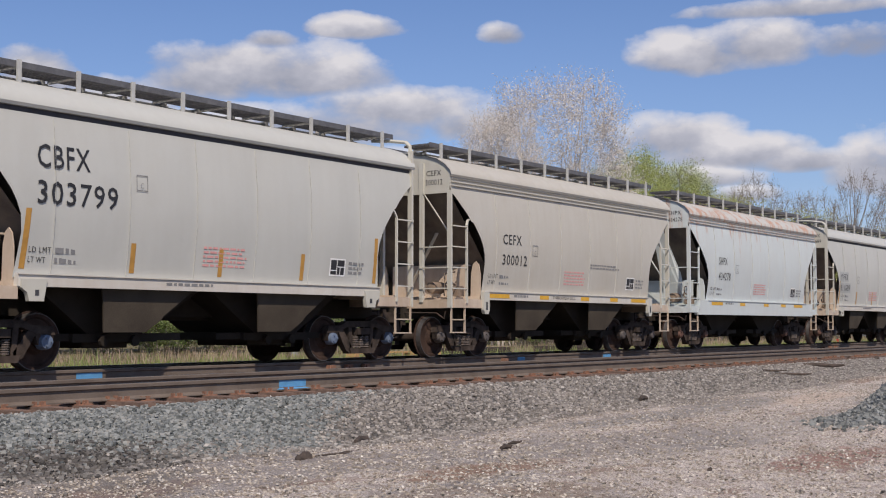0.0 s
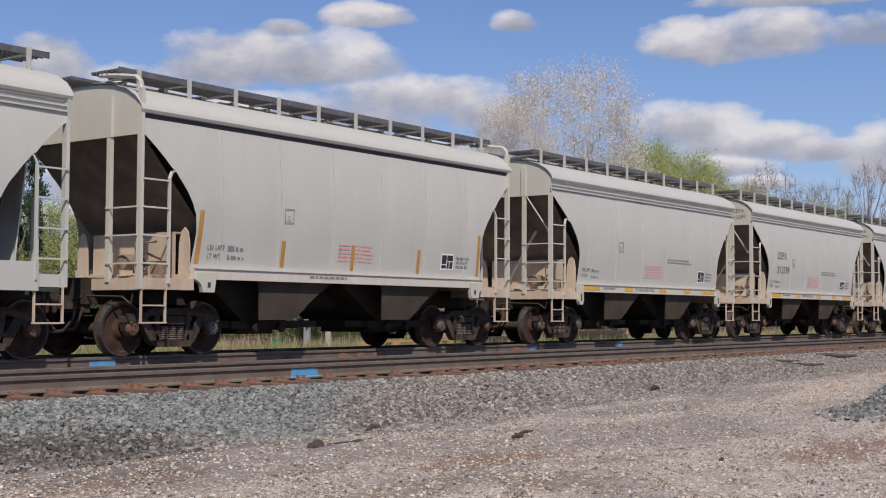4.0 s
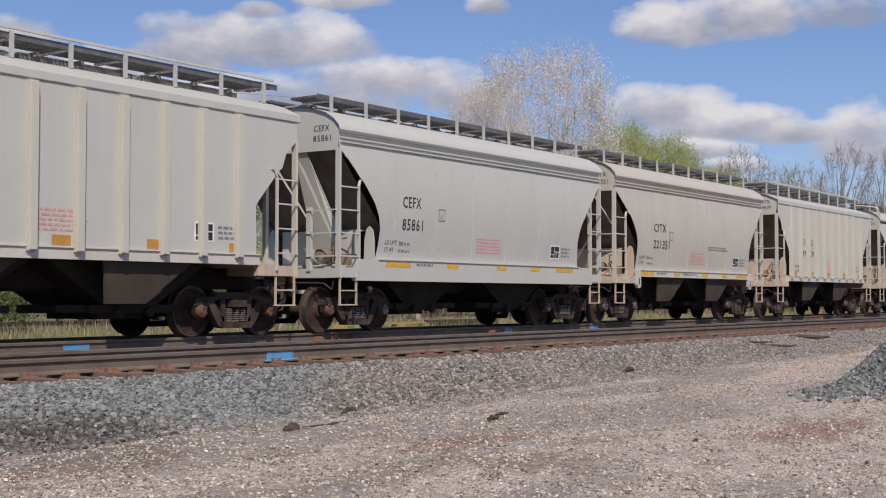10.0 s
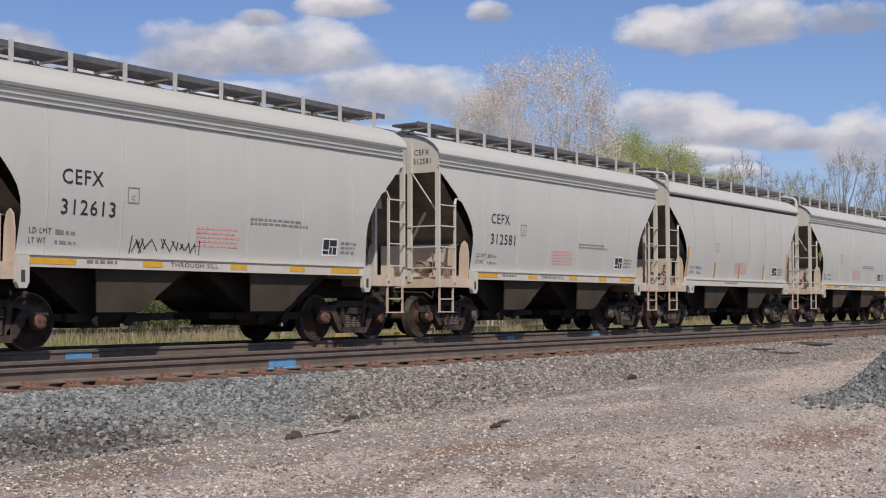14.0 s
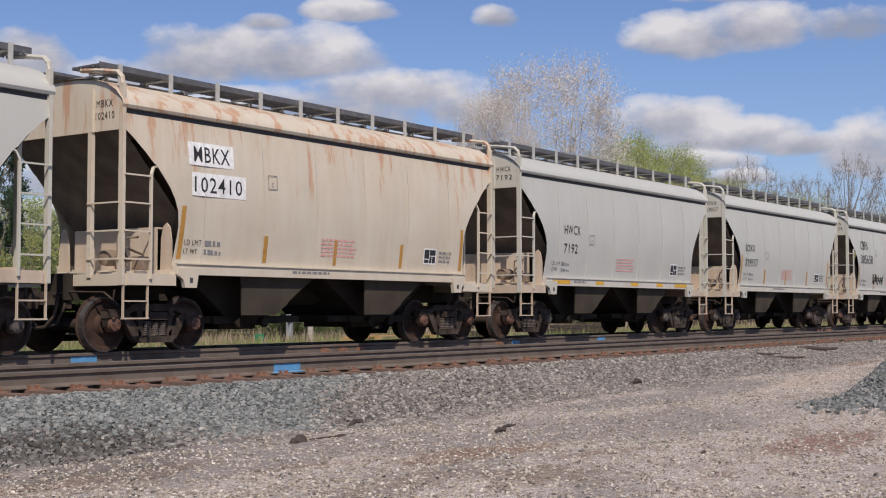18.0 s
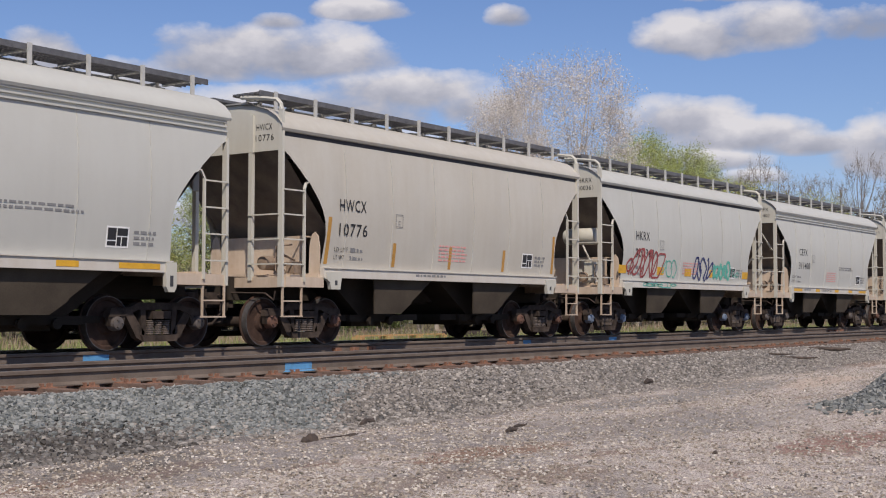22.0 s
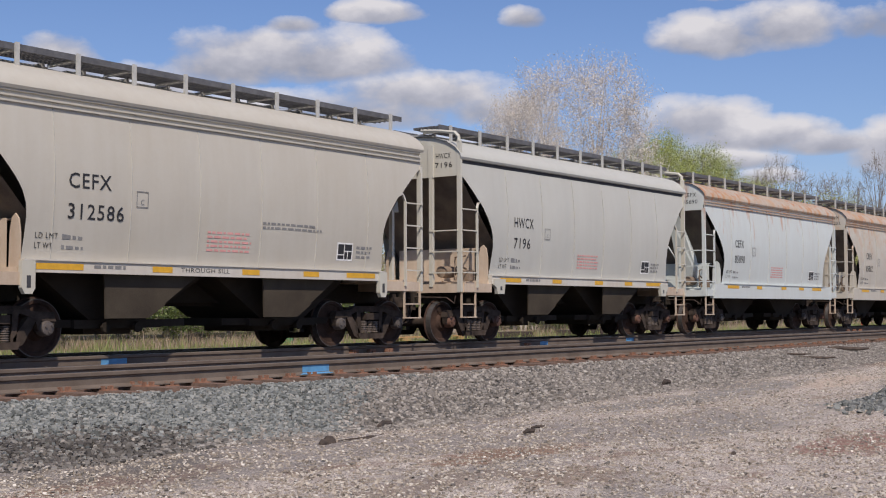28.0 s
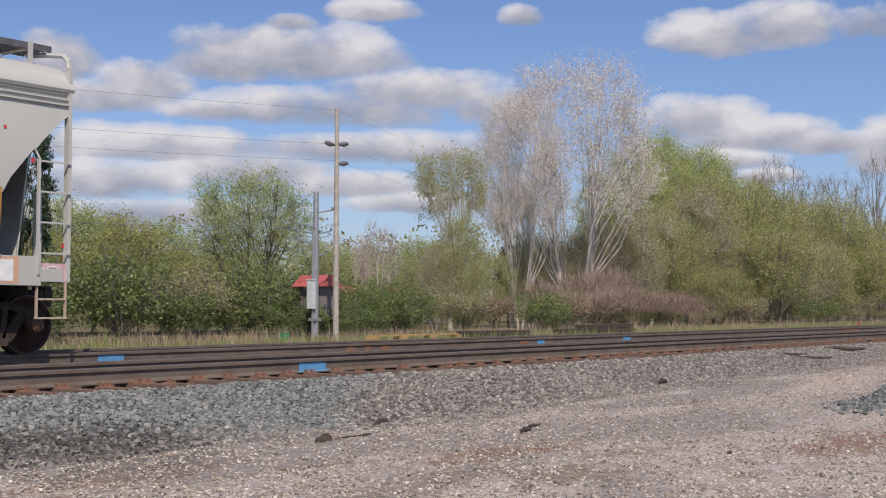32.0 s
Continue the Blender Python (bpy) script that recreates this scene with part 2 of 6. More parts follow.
BARK = mottled("grey_bark", (0.27, 0.235, 0.20), (0.15, 0.13, 0.11), 5.0, 0.95)
PALEBARK = mottled("pale_bark", (0.52, 0.465, 0.41), (0.33, 0.29, 0.255), 5.0, 0.9)
WHITEBARK = mottled("whitish_bark", (0.60, 0.55, 0.50), (0.42, 0.38, 0.345), 5.0, 0.9)
DARKBARK = mottled("dark_bark", (0.15, 0.125, 0.105), (0.085, 0.072, 0.062), 5.0, 0.95)
TWIG = mottled("brown_twigs", (0.36, 0.27, 0.215), (0.24, 0.18, 0.145), 4.0, 0.95)


def leaf(name, a, b, c):
    k = surface(name, 0.6)
    r = k.n.new("ShaderNodeNewGeometry").outputs["Random Per Island"]
    r = k.math("ADD", k.math("MULTIPLY", r, 0.46), k.math("MULTIPLY", k.noise(k.pos, 1.1, 3), 0.54))
    k.put(k.b.inputs["Base Color"], k.ramp(r, [(0.12, a), (0.5, b), (0.88, c)]))
    t = k.n.new("ShaderNodeBsdfTranslucent")
    k.put(t.inputs[0], k.ramp(r, [(0.0, b), (1.0, c)]))
    mx = k.n.new("ShaderNodeMixShader")
    mx.inputs[0].default_value = 0.28
    k.l.new(k.b.outputs[0], mx.inputs[1])
    k.l.new(t.outputs[0], mx.inputs[2])
    k.l.new(mx.outputs[0], k.n["Material Output"].inputs[0])
    return k.m


LEAF = {
    "fresh": leaf("fresh_leaves", (0.14, 0.15, 0.048), (0.35, 0.365, 0.13), (0.53, 0.54, 0.225)),
    "green": leaf("green_leaves", (0.05, 0.075, 0.022), (0.165, 0.215, 0.066), (0.32, 0.38, 0.135)),
    "shrub": leaf("shrub_leaves", (0.035, 0.055, 0.018), (0.125, 0.175, 0.05), (0.26, 0.33, 0.105)),
    "olive": leaf("olive_leaves", (0.14, 0.132, 0.06), (0.335, 0.315, 0.145), (0.51, 0.48, 0.245)),
    "lime": leaf("yellow_green_leaves", (0.17, 0.195, 0.05), (0.37, 0.42, 0.12), (0.55, 0.59, 0.22)),
    "sage": leaf("sage_leaves", (0.16, 0.19, 0.07), (0.35, 0.41, 0.16), (0.52, 0.57, 0.26)),
    "catkin": leaf("tan_buds", (0.50, 0.42, 0.34), (0.74, 0.69, 0.63), (0.86, 0.84, 0.80)),
    "pine": leaf("pine_needles", (0.02, 0.045, 0.02), (0.05, 0.09, 0.042), (0.08, 0.13, 0.06)),
    "amber": leaf("amber_green_leaves", (0.16, 0.165, 0.045), (0.34, 0.34, 0.10), (0.50, 0.50, 0.18)),
    "dry": leaf("dry_grass", (0.24, 0.17, 0.115), (0.41, 0.31, 0.225), (0.56, 0.45, 0.345)),
    "grass": leaf("green_grass", (0.13, 0.17, 0.05), (0.24, 0.29, 0.09), (0.38, 0.41, 0.16)),
}


def stone(name, stops, rough=0.9):
    k = surface(name, rough)
    r = k.n.new("ShaderNodeNewGeometry").outputs["Random Per Island"]
    c = k.ramp(r, stops)
    k.put(k.b.inputs["Base Color"], k.mix(k.math("MULTIPLY", k.noise(k.pos, 45.0, 4), 0.45), c, (0.10, 0.095, 0.09)))
    bump(k, k.noise(k.pos, 60.0, 3), 0.5, 0.006)
    return k.m


BALLAST = stone("blue_grey_ballast", [(0.0, (0.085, 0.095, 0.092)), (0.35, (0.20, 0.215, 0.21)), (0.7, (0.31, 0.325, 0.315)), (0.92, (0.31, 0.31, 0.29)), (1.0, (0.38, 0.37, 0.34))])
SLAG = stone("black_dirt_clods", [(0.0, (0.05, 0.045, 0.042)), (0.5, (0.13, 0.12, 0.11)), (1.0, (0.27, 0.255, 0.235))])
OLDSTONE = stone("weathered_ballast", [(0.0, (0.15, 0.135, 0.12)), (0.45, (0.28, 0.252, 0.225)), (0.8, (0.37, 0.335, 0.30)), (1.0, (0.52, 0.48, 0.43))])
CHIPS = stone("limestone_chips", [(0.0, (0.24, 0.195, 0.15)), (0.4, (0.43, 0.37, 0.30)), (0.75, (0.58, 0.51, 0.43)), (1.0, (0.82, 0.76, 0.68))])

k = surface("gravel_ground", 0.95)
xyz = k.n.new("ShaderNodeSeparateXYZ")
k.put(xyz.inputs[0], k.pos)
wob = k.noise(k.pos, 0.55, 4)
fine, mid, grit = k.noise(k.pos, 55.0, 4, 0.7), k.noise(k.pos, 5.0, 5, 0.6), k.noise(k.mapping(k.pos, (1, 1, 1), (7, 3, 1)), 26.0, 3, 0.6)
lime = k.mix(k.ramp(fine, [(0.38, 0.0), (0.56, 1.0)]), (0.21, 0.176, 0.155), (0.76, 0.67, 0.60))
lime = k.mix(k.math("MULTIPLY", k.ramp(mid, [(0.45, 0.0), (0.65, 1.0)]), 0.5), lime, (0.29, 0.225, 0.185))
soil = k.noise(k.mapping(k.pos, (0.35, 1.2, 1), (2.3, 0.7, 0)), 0.85, 4, 0.6)
lime = k.mix(k.math("MULTIPLY", k.ramp(soil, [(0.57, 0.0), (0.66, 1.0)]), 0.75), lime, (0.235, 0.140, 0.095))
lime = k.mix(k.math("MULTIPLY", k.ramp(k.noise(k.mapping(k.pos, (0.4, 1, 1), (5, 9, 0)), 0.6, 3), [(0.5, 0.0), (0.62, 1.0)]), 0.55), lime, (0.185, 0.175, 0.17))


def patch_at(x, y, rx, ry, soft=0.6):
    """A stain on the ground with a ragged rim."""
    a = k.math("DIVIDE", k.math("SUBTRACT", xyz.outputs[0], x), rx)
    b = k.math("DIVIDE", k.math("SUBTRACT", xyz.outputs[1], y), ry)
    d = k.math("ADD", k.math("MULTIPLY", a, a), k.math("MULTIPLY", b, b))
    rag = k.math("MULTIPLY", k.math("SUBTRACT", k.noise(k.pos, 2.6, 5, 0.65), 0.5), 3.2)
    return k.math("DIVIDE", k.math("SUBTRACT", k.math("ADD", 1.0, rag), d), soft, clamp=True)


for x, y, rx, ry, col, amount in ((10.7, -10.4, 1.5, 0.45, (0.26, 0.150, 0.095), 0.75), (13.6, -12.9, 1.6, 0.5, (0.27, 0.135, 0.10), 0.75), (9.4, -11.9, 0.8, 0.5, (0.20, 0.135, 0.09), 0.6),
                                  (8.4, -11.2, 1.2, 0.35, (0.24, 0.175, 0.13), 0.5), (23.5, -9.3, 2.4, 0.5, (0.55, 0.44, 0.36), 0.8), (7.6, -8.3, 1.6, 0.45, (0.16, 0.145, 0.13), 0.7), (19.0, -8.7, 5.0, 0.6, (0.27, 0.26, 0.25), 0.6), (17.0, -11.0, 5.0, 0.7, (0.30, 0.28, 0.265), 0.5)):
    lime = k.mix(k.math("MULTIPLY", patch_at(x, y, rx, ry), amount), lime, col)
bed = k.mix(k.ramp(grit, [(0.35, 0.0), (0.65, 1.0)]), (0.05, 0.046, 0.042), (0.20, 0.19, 0.18))
edge = k.math("ADD", xyz.outputs[1], k.math("MULTIPLY", k.math("SUBTRACT", wob, 0.5), 2.2))
near = k.ramp(k.math("ADD", k.math("MULTIPLY", edge, 0.5), 4.1), [(0.0, 0.0), (0.5, 1.0)])
c = k.mix(near, lime, bed)
c = k.mix(k.math("MULTIPLY", patch_at(7.8, -7.3, 1.5, 0.5), 0.7), c, (0.105, 0.092, 0.082))
verge = k.ramp(k.math("MULTIPLY", k.math("SUBTRACT", xyz.outputs[1], 3.5), 0.12), [(0.0, 0.0), (1.0, 1.0)])
c = k.mix(verge, c, k.mix(k.noise(k.pos, 1.3, 5), (0.10, 0.11, 0.05), (0.26, 0.20, 0.12)))
k.put(k.b.inputs["Base Color"], c)
bump(k, k.math("ADD", k.math("MULTIPLY", fine, 0.5), grit), 1.0, 0.04)
GROUND = k.m
# ---------------------------------------------------------------- mesh helpers


class Geo:
    """Vertices and faces of one mesh."""

    def __init__(self):
        self.v, self.f = [], []

    def box(self, x0, x1, y0, y1, z0, z1):
        i = len(self.v)
        self.v += [(x0, y0, z0), (x1, y0, z0), (x1, y1, z0), (x0, y1, z0), (x0, y0, z1), (x1, y0, z1), (x1, y1, z1), (x0, y1, z1)]
        self.f += [tuple(i + j for j in q) for q in ((3, 2, 1, 0), (4, 5, 6, 7), (0, 1, 5, 4), (1, 2, 6, 5), (2, 3, 7, 6), (3, 0, 4, 7))]
        return self

    def beam(self, a, b, w, h=None):
        """A bar of rectangular section from a to b."""
        a, b = Vector(a), Vector(b)
        h = h or w
        d = (b - a).normalized()
        s = d.cross(Vector((0, 0, 1)) if abs(d.z) < 0.9 else Vector((1, 0, 0))).normalized()
        u = s.cross(d)
        i = len(self.v)
        for p in (a, b):
            for q, r in ((-1, -1), (1, -1), (1, 1), (-1, 1)):
                self.v.append(tuple(p + s * (q * w / 2) + u * (r * h / 2)))
        self.f += [tuple(i + j for j in q) for q in ((0, 1, 2, 3), (7, 6, 5, 4), (0, 4, 5, 1), (1, 5, 6, 2), (2, 6, 7, 3), (3, 7, 4, 0))]
        return self

    def tube(self, pts, radii, n=6):
        """A tapered round bar through the points."""
        pts = [Vector(p) for p in pts]
        base = len(self.v)
        for j, p in enumerate(pts):
            d = (pts[min(j + 1, len(pts) - 1)] - pts[max(j - 1, 0)]).normalized()
            s = d.cross(Vector((0, 0, 1)) if abs(d.z) < 0.95 else Vector((1, 0, 0))).normalized()
            u = s.cross(d)
            r = radii[j] if isinstance(radii, (list, tuple)) else radii
            for q in range(n):
                t = 2 * math.pi * q / n
                self.v.append(tuple(p + s * (math.cos(t) * r) + u * (math.sin(t) * r)))
        for j in range(len(pts) - 1):
            for q in range(n):
                a, b = base + j * n + q, base + j * n + (q + 1) % n
                self.f.append((a, b, b + n, a + n))
        self.f.append(tuple(base + q for q in range(n))[::-1])
        self.f.append(tuple(base + (len(pts) - 1) * n + q for q in range(n)))
        return self

    def lathe(self, prof, n=24, axis="y", at=(0, 0, 0)):
        """A turned body: prof holds (distance along the axis, radius)."""
        base = len(self.v)
        for s, r in prof:
            for q in range(n):
                t = 2 * math.pi * q / n
                c = (math.cos(t) * r, s, math.sin(t) * r) if axis == "y" else ((s, math.cos(t) * r, math.sin(t) * r) if axis == "x" else (math.cos(t) * r, math.sin(t) * r, s))
                self.v.append(tuple(c[j] + at[j] for j in range(3)))
        for j in range(len(prof) - 1):
            for q in range(n):
                a, b = base + j * n + q, base + j * n + (q + 1) % n
                self.f.append((a, b, b + n, a + n))
        self.f.append(tuple(base + q for q in range(n)))
        self.f.append(tuple(base + (len(prof) - 1) * n + q for q in range(n))[::-1])
        return self

    def prism(self, outline, y0, y1):
        """An outline in x and z, given thickness from y0 to y1."""
        i, n = len(self.v), len(outline)
        self.v += [(x, y0, z) for x, z in outline] + [(x, y1, z) for x, z in outline]
        self.f += [tuple(range(i, i + n)), tuple(range(i + 2 * n - 1, i + n - 1, -1))]
        self.f += [(i + j, i + n + j, i + n + (j + 1) % n, i + (j + 1) % n) for j in range(n)]
        return self

    def sheet(self, rows):
        """A skin over rows of points."""
        i, n = len(self.v), len(rows[0])
        for r in rows:
            self.v += [tuple(p) for p in r]
        for a in range(len(rows) - 1):
            for b in range(n - 1):
                q = i + a * n + b
                self.f.append((q, q + 1, q + n + 1, q + n))
        return self

    def data(self, name, mat, smooth=False):
        me = bpy.data.meshes.new(name)
        me.from_pydata(self.v, [], self.f)
        b = bmesh.new()
        b.from_mesh(me)
        bmesh.ops.recalc_face_normals(b, faces=b.faces)
        b.to_mesh(me)
        b.free()
        me.materials.append(mat)
        if smooth:
            me.shade_smooth()
            me.set_sharp_from_angle(angle=radians(35))
        return me


def child(name, me, parent, label=""):
    ob = new(name, me)
    ob.parent = parent
    return tagged(ob, label)


def part(name, geo, mat, parent, label="", smooth=False):
    return child(name, geo.data(name, mat, smooth), parent, label)


def bulk(name, verts, faces, mat):
    """A mesh from arrays: verts (n, 3), faces (m, 3) or (m, 4)."""
    me = bpy.data.meshes.new(name)
    verts, faces = np.asarray(verts, np.float32), np.asarray(faces, np.int32)
    me.vertices.add(len(verts))
    me.vertices.foreach_set("co", verts.ravel())
    k = faces.shape[1]
    me.loops.add(faces.size)
    me.loops.foreach_set("vertex_index", faces.ravel())
    me.polygons.add(len(faces))
    me.polygons.foreach_set("loop_start", np.arange(0, faces.size, k, dtype=np.int32))
    me.update(calc_edges=True)
    me.shade_flat()
    me.materials.append(mat)
    return me

# ---------------------------------------------------------------- ground, ballast and tracks
NEAR, FAR = -4.5, 0.0
rng = np.random.default_rng(7)


def level(x, y):
    """Height of the ground."""
    x, y = np.asarray(x, float), np.asarray(y, float)
    base = -0.72 + 0.24 * np.clip((x - 14) / 26, 0, 1) + 0.03 * np.sin(x * 0.7 + y) * np.cos(y * 0.9 - x * 0.2)
    toe = -7.45 + 0.25 * np.sin(x * 0.55 + 1.0) + 0.12 * np.sin(x * 1.7)
    z = np.where(y < toe, base, base + (-0.262 - base) * np.clip((y - toe) / (-5.95 - toe), 0, 1))
    mid = -0.255 - 0.03 * np.clip((y + 5.6) / 0.4, 0, 1) - 0.12 * np.exp(-((y + 2.25) / 0.55) ** 2)
    z = np.where(y > -5.95, mid, z)
    z = np.where(y > 1.45, -0.275 - 0.49 * np.clip((y - 1.45) / 1.8, 0, 1), z)
    pile = np.exp(-(((x - 18.25) / 0.9) ** 2 + ((y + 12.8) / 0.85) ** 2))
    return z + 0.98 * pile


xs = np.unique(np.round(np.concatenate([np.linspace(-1500, -40, 12), np.linspace(-40, 2, 30), np.arange(2, 46, 0.14), np.linspace(46, 130, 90), np.linspace(135, 3000, 30)]), 3))
ys = np.unique(np.round(np.concatenate([np.linspace(-1500, -40, 12), np.linspace(-40, -16, 14), np.arange(-16, 4.5, 0.14), np.linspace(4.6, 40, 40), np.linspace(45, 3000, 30)]), 3))
gx, gy = np.meshgrid(xs, ys, indexing="ij")
gz = level(gx, gy)
close = (gx > 2) & (gx < 46) & (gy > -16) & (gy < 4.4)
gz = gz + np.where(close, rng.normal(0, 0.008, gz.shape), 0)
nx, ny = len(xs), len(ys)
idx = np.arange(nx * ny).reshape(nx, ny)
quads = np.stack([idx[:-1, :-1], idx[1:, :-1], idx[1:, 1:], idx[:-1, 1:]], -1).reshape(-1, 4)
ground_mesh = bulk("ground", np.stack([gx, gy, gz], -1).reshape(-1, 3), quads, GROUND)
ground_mesh.shade_smooth()
ground = tagged(new("ground", ground_mesh), "tan limestone gravel and ballast beside the railway", "ground", kind="structure")


def pebbles(name, n, pick, size, mat, label, flat=0.6, sink=0.3):
    """Many broken stones on the ground; pick(k) gives k places."""
    x, y = pick(n)
    n = len(x)
    s = np.minimum(np.exp(rng.normal(math.log(size), 0.38, n)), size * 1.75)
    cube = np.array([(-1, -1, -1), (1, -1, -1), (1, 1, -1), (-1, 1, -1), (-1, -1, 1), (1, -1, 1), (1, 1, 1), (-1, 1, 1)], float) * 0.5
    v = cube[None] * rng.uniform(0.55, 1.1, (n, 8, 3)) * np.stack([rng.uniform(0.8, 1.4, n), rng.uniform(0.7, 1.1, n), np.full(n, flat)], -1)[:, None] * s[:, None, None]
    a, b = rng.uniform(0, 6.28, n), rng.normal(0, 0.45, n)
    vz = v[:, :, 2] * np.cos(b)[:, None] + v[:, :, 0] * np.sin(b)[:, None]
    vx = v[:, :, 0] * np.cos(b)[:, None] - v[:, :, 2] * np.sin(b)[:, None]
    vy = v[:, :, 1]
    wx, wy = vx * np.cos(a)[:, None] - vy * np.sin(a)[:, None], vx * np.sin(a)[:, None] + vy * np.cos(a)[:, None]
    z = level(x, y) + s * flat * (0.5 - sink)
    p = np.stack([wx + x[:, None], wy + y[:, None], vz + z[:, None]], -1).reshape(-1, 3)
    q = np.array([(4, 5, 6, 7), (0, 1, 5, 4), (1, 2, 6, 5), (2, 3, 7, 6), (3, 0, 4, 7)])
    f = (np.arange(n)[:, None, None] * 8 + q[None]).reshape(-1, 4)
    return tagged(new(name, bulk(name, p, f, mat)), label, "gravel", kind="stuff")


def strip(x0, x1, y0, y1, power=2.0):
    def pick(n):
        u = rng.uniform(0, 1, n) ** power
        x, y = x0 + (x1 - x0) * u, rng.uniform(y0, y1, n)
        mud = ((x - 8.0) / 1.9) ** 2 + ((y + 7.3) / 0.6) ** 2 < rng.uniform(0.5, 1.5, n)
        return x[~mud], y[~mud]
    return pick


def shoulder(x0, x1, blue):
    """Stones on the shoulder of the near track; the fresh blue-grey load lies only where it was tipped."""
    def pick(n):
        x = x0 + (x1 - x0) * rng.uniform(0, 1, n) ** 1.6
        y = rng.uniform(-7.75, -5.84, n)
        edge = -7.35 + 1.5 * np.clip((x - 11.6) / 2.6, 0, 1) + rng.normal(0, 0.16, n)
        keep = (y > edge) & (x < 15.2) if blue else (y <= edge + 0.2) | (x >= 14.6)
        dirt = ((x - 8.0) / 1.9) ** 2 + ((y + 7.25) / 0.6) ** 2 < rng.uniform(0.3, 1.4, n)
        keep &= ~(dirt & (rng.uniform(0, 1, n) < 0.93))
        return x[keep], y[keep]
    return pick


def heap(n):
    a, r = rng.uniform(0, 6.28, n), np.sqrt(rng.uniform(0, 1, n))
    return 18.25 + 1.25 * r * np.cos(a) + rng.normal(0, 0.18, n), -12.8 + 1.2 * r * np.sin(a) + rng.normal(0, 0.25, n)


pebbles("fresh_ballast", 38000, shoulder(4, 15.5, True), 0.036, BALLAST, "fresh blue-grey crushed stone tipped along the track", 0.75)
pebbles("old_ballast", 52000, shoulder(5, 46, False), 0.034, OLDSTONE, "weathered brown-grey ballast on the track shoulder", 0.7)
pebbles("ballast_heap", 15000, heap, 0.045, BALLAST, "heap of blue-grey ballast beside the gravel lane", 0.75)
pebbles("track_ballast", 11000, strip(3, 46, -5.75, -3.2, 1.6), 0.045, OLDSTONE, "ballast between the sleepers of the near track", 0.7, 0.45)
pebbles("limestone_chips", 115000, strip(3, 42, -15.5, -7.2, 1.8), 0.018, CHIPS, "scattered pale limestone chips on the gravel lane", 0.5)
pebbles("dark_chips", 9000, strip(3, 36, -15.5, -7.2, 1.7), 0.022, OLDSTONE, "scattered darker chips on the gravel lane", 0.55)



def mud(n):
    a, q = rng.uniform(0, 6.28, n), np.sqrt(rng.uniform(0, 1, n))
    return 8.0 + 1.9 * q * np.cos(a), -7.3 + 0.62 * q * np.sin(a)


pebbles("dirt_clods", 1700, mud, 0.034, SLAG, "dark dirt and slag clods at the foot of the ballast", 0.7)
# rails: foot, web and head in one rolled section
RAILS = [(-0.076, -0.192), (0.076, -0.192), (0.076, -0.180), (0.02, -0.163), (0.009, -0.148), (0.009, -0.058), (0.036, -0.044), (0.038, -0.008),
         (0.032, 0.0), (-0.032, 0.0), (-0.038, -0.008), (-0.036, -0.044), (-0.009, -0.058), (-0.009, -0.148), (-0.02, -0.163), (-0.076, -0.180)]


def rail(yc, side, label):
    y = yc + side * 0.7525
    g = Geo()
    stations = [-120.0, 0.0, 60.0, 140.0, 420.0]
    for x in stations:
        g.v += [(x, y + a, b) for a, b in RAILS]
    n = len(RAILS)
    for j in range(len(stations) - 1):
        for q in range(n):
            a, b = j * n + q, j * n + (q + 1) % n
            g.f.append((a, b, b + n, a + n))
    ob = tagged(new("rail", g.data("rail", RAIL)), label, "rail", "rails of both tracks", kind="structure")
    top = Geo()
    for a, b in zip(stations[:-1], stations[1:]):
        top.box(a, b, y - 0.026, y + 0.026, 0.0005, 0.003)
    part("running_surface", top, TREAD, ob, "polished steel running surface")
    return ob


RAILROAD = [rail(yc, s, lab) for yc, lab in ((NEAR, "rust-brown steel rail of the empty near track"), (FAR, "rust-brown steel rail under the freight train")) for s in (-1, 1)]

# sleepers, tie plates and spikes
tie_mesh = Geo().box(-0.115, 0.115, -1.3, 1.3, -0.38, -0.205).data("sleeper", TIE)
plate_geo = Geo()
plate_geo.box(-0.10, 0.10, -0.19, 0.19, -0.2055, -0.192)
for a, b in ((-0.06, -0.11), (0.06, -0.11), (-0.06, 0.11), (0.06, 0.11), (0.0, -0.16)):
    plate_geo.box(a - 0.02, a + 0.02, b - 0.02, b + 0.02, -0.192, -0.150)
plate_mesh = plate_geo.data("tie_plate", PLATE)
for yc, first, many in ((NEAR, 2.0, 105), (FAR, 6.0, 70)):
    far_geo, far_plate = Geo(), Geo()
    for j in range(330):
        x = first + j * 0.52 + float(rng.normal(0, 0.02))
        if j < many:
            tie = tagged(new("sleeper", tie_mesh), "dark creosoted wooden sleeper bedded in ballast", "sleeper", "railway sleepers")
            tie.matrix_basis = pose(x, yc + float(rng.normal(0, 0.05)), float(rng.normal(0, 0.008)) - 0.004, 0, 0, float(rng.normal(0, 1.0)))
            for s in (-1, 1):
                child("tie_plate", plate_mesh, tie, "rusty iron tie plate with spikes").location = (0, s * 0.7525, 0)
        else:
            far_geo.box(x - 0.115, x + 0.115, yc - 1.3, yc + 1.3, -0.38, -0.205)
            far_plate.box(x - 0.1, x + 0.1, yc - 0.94, yc - 0.56, -0.2055, -0.165)
    rest = tagged(new("sleepers_far_off", far_geo.data("sleepers", TIE)), "far run of dark wooden sleepers", "sleeper", kind="stuff")
    part("tie_plate", far_plate, PLATE, rest)

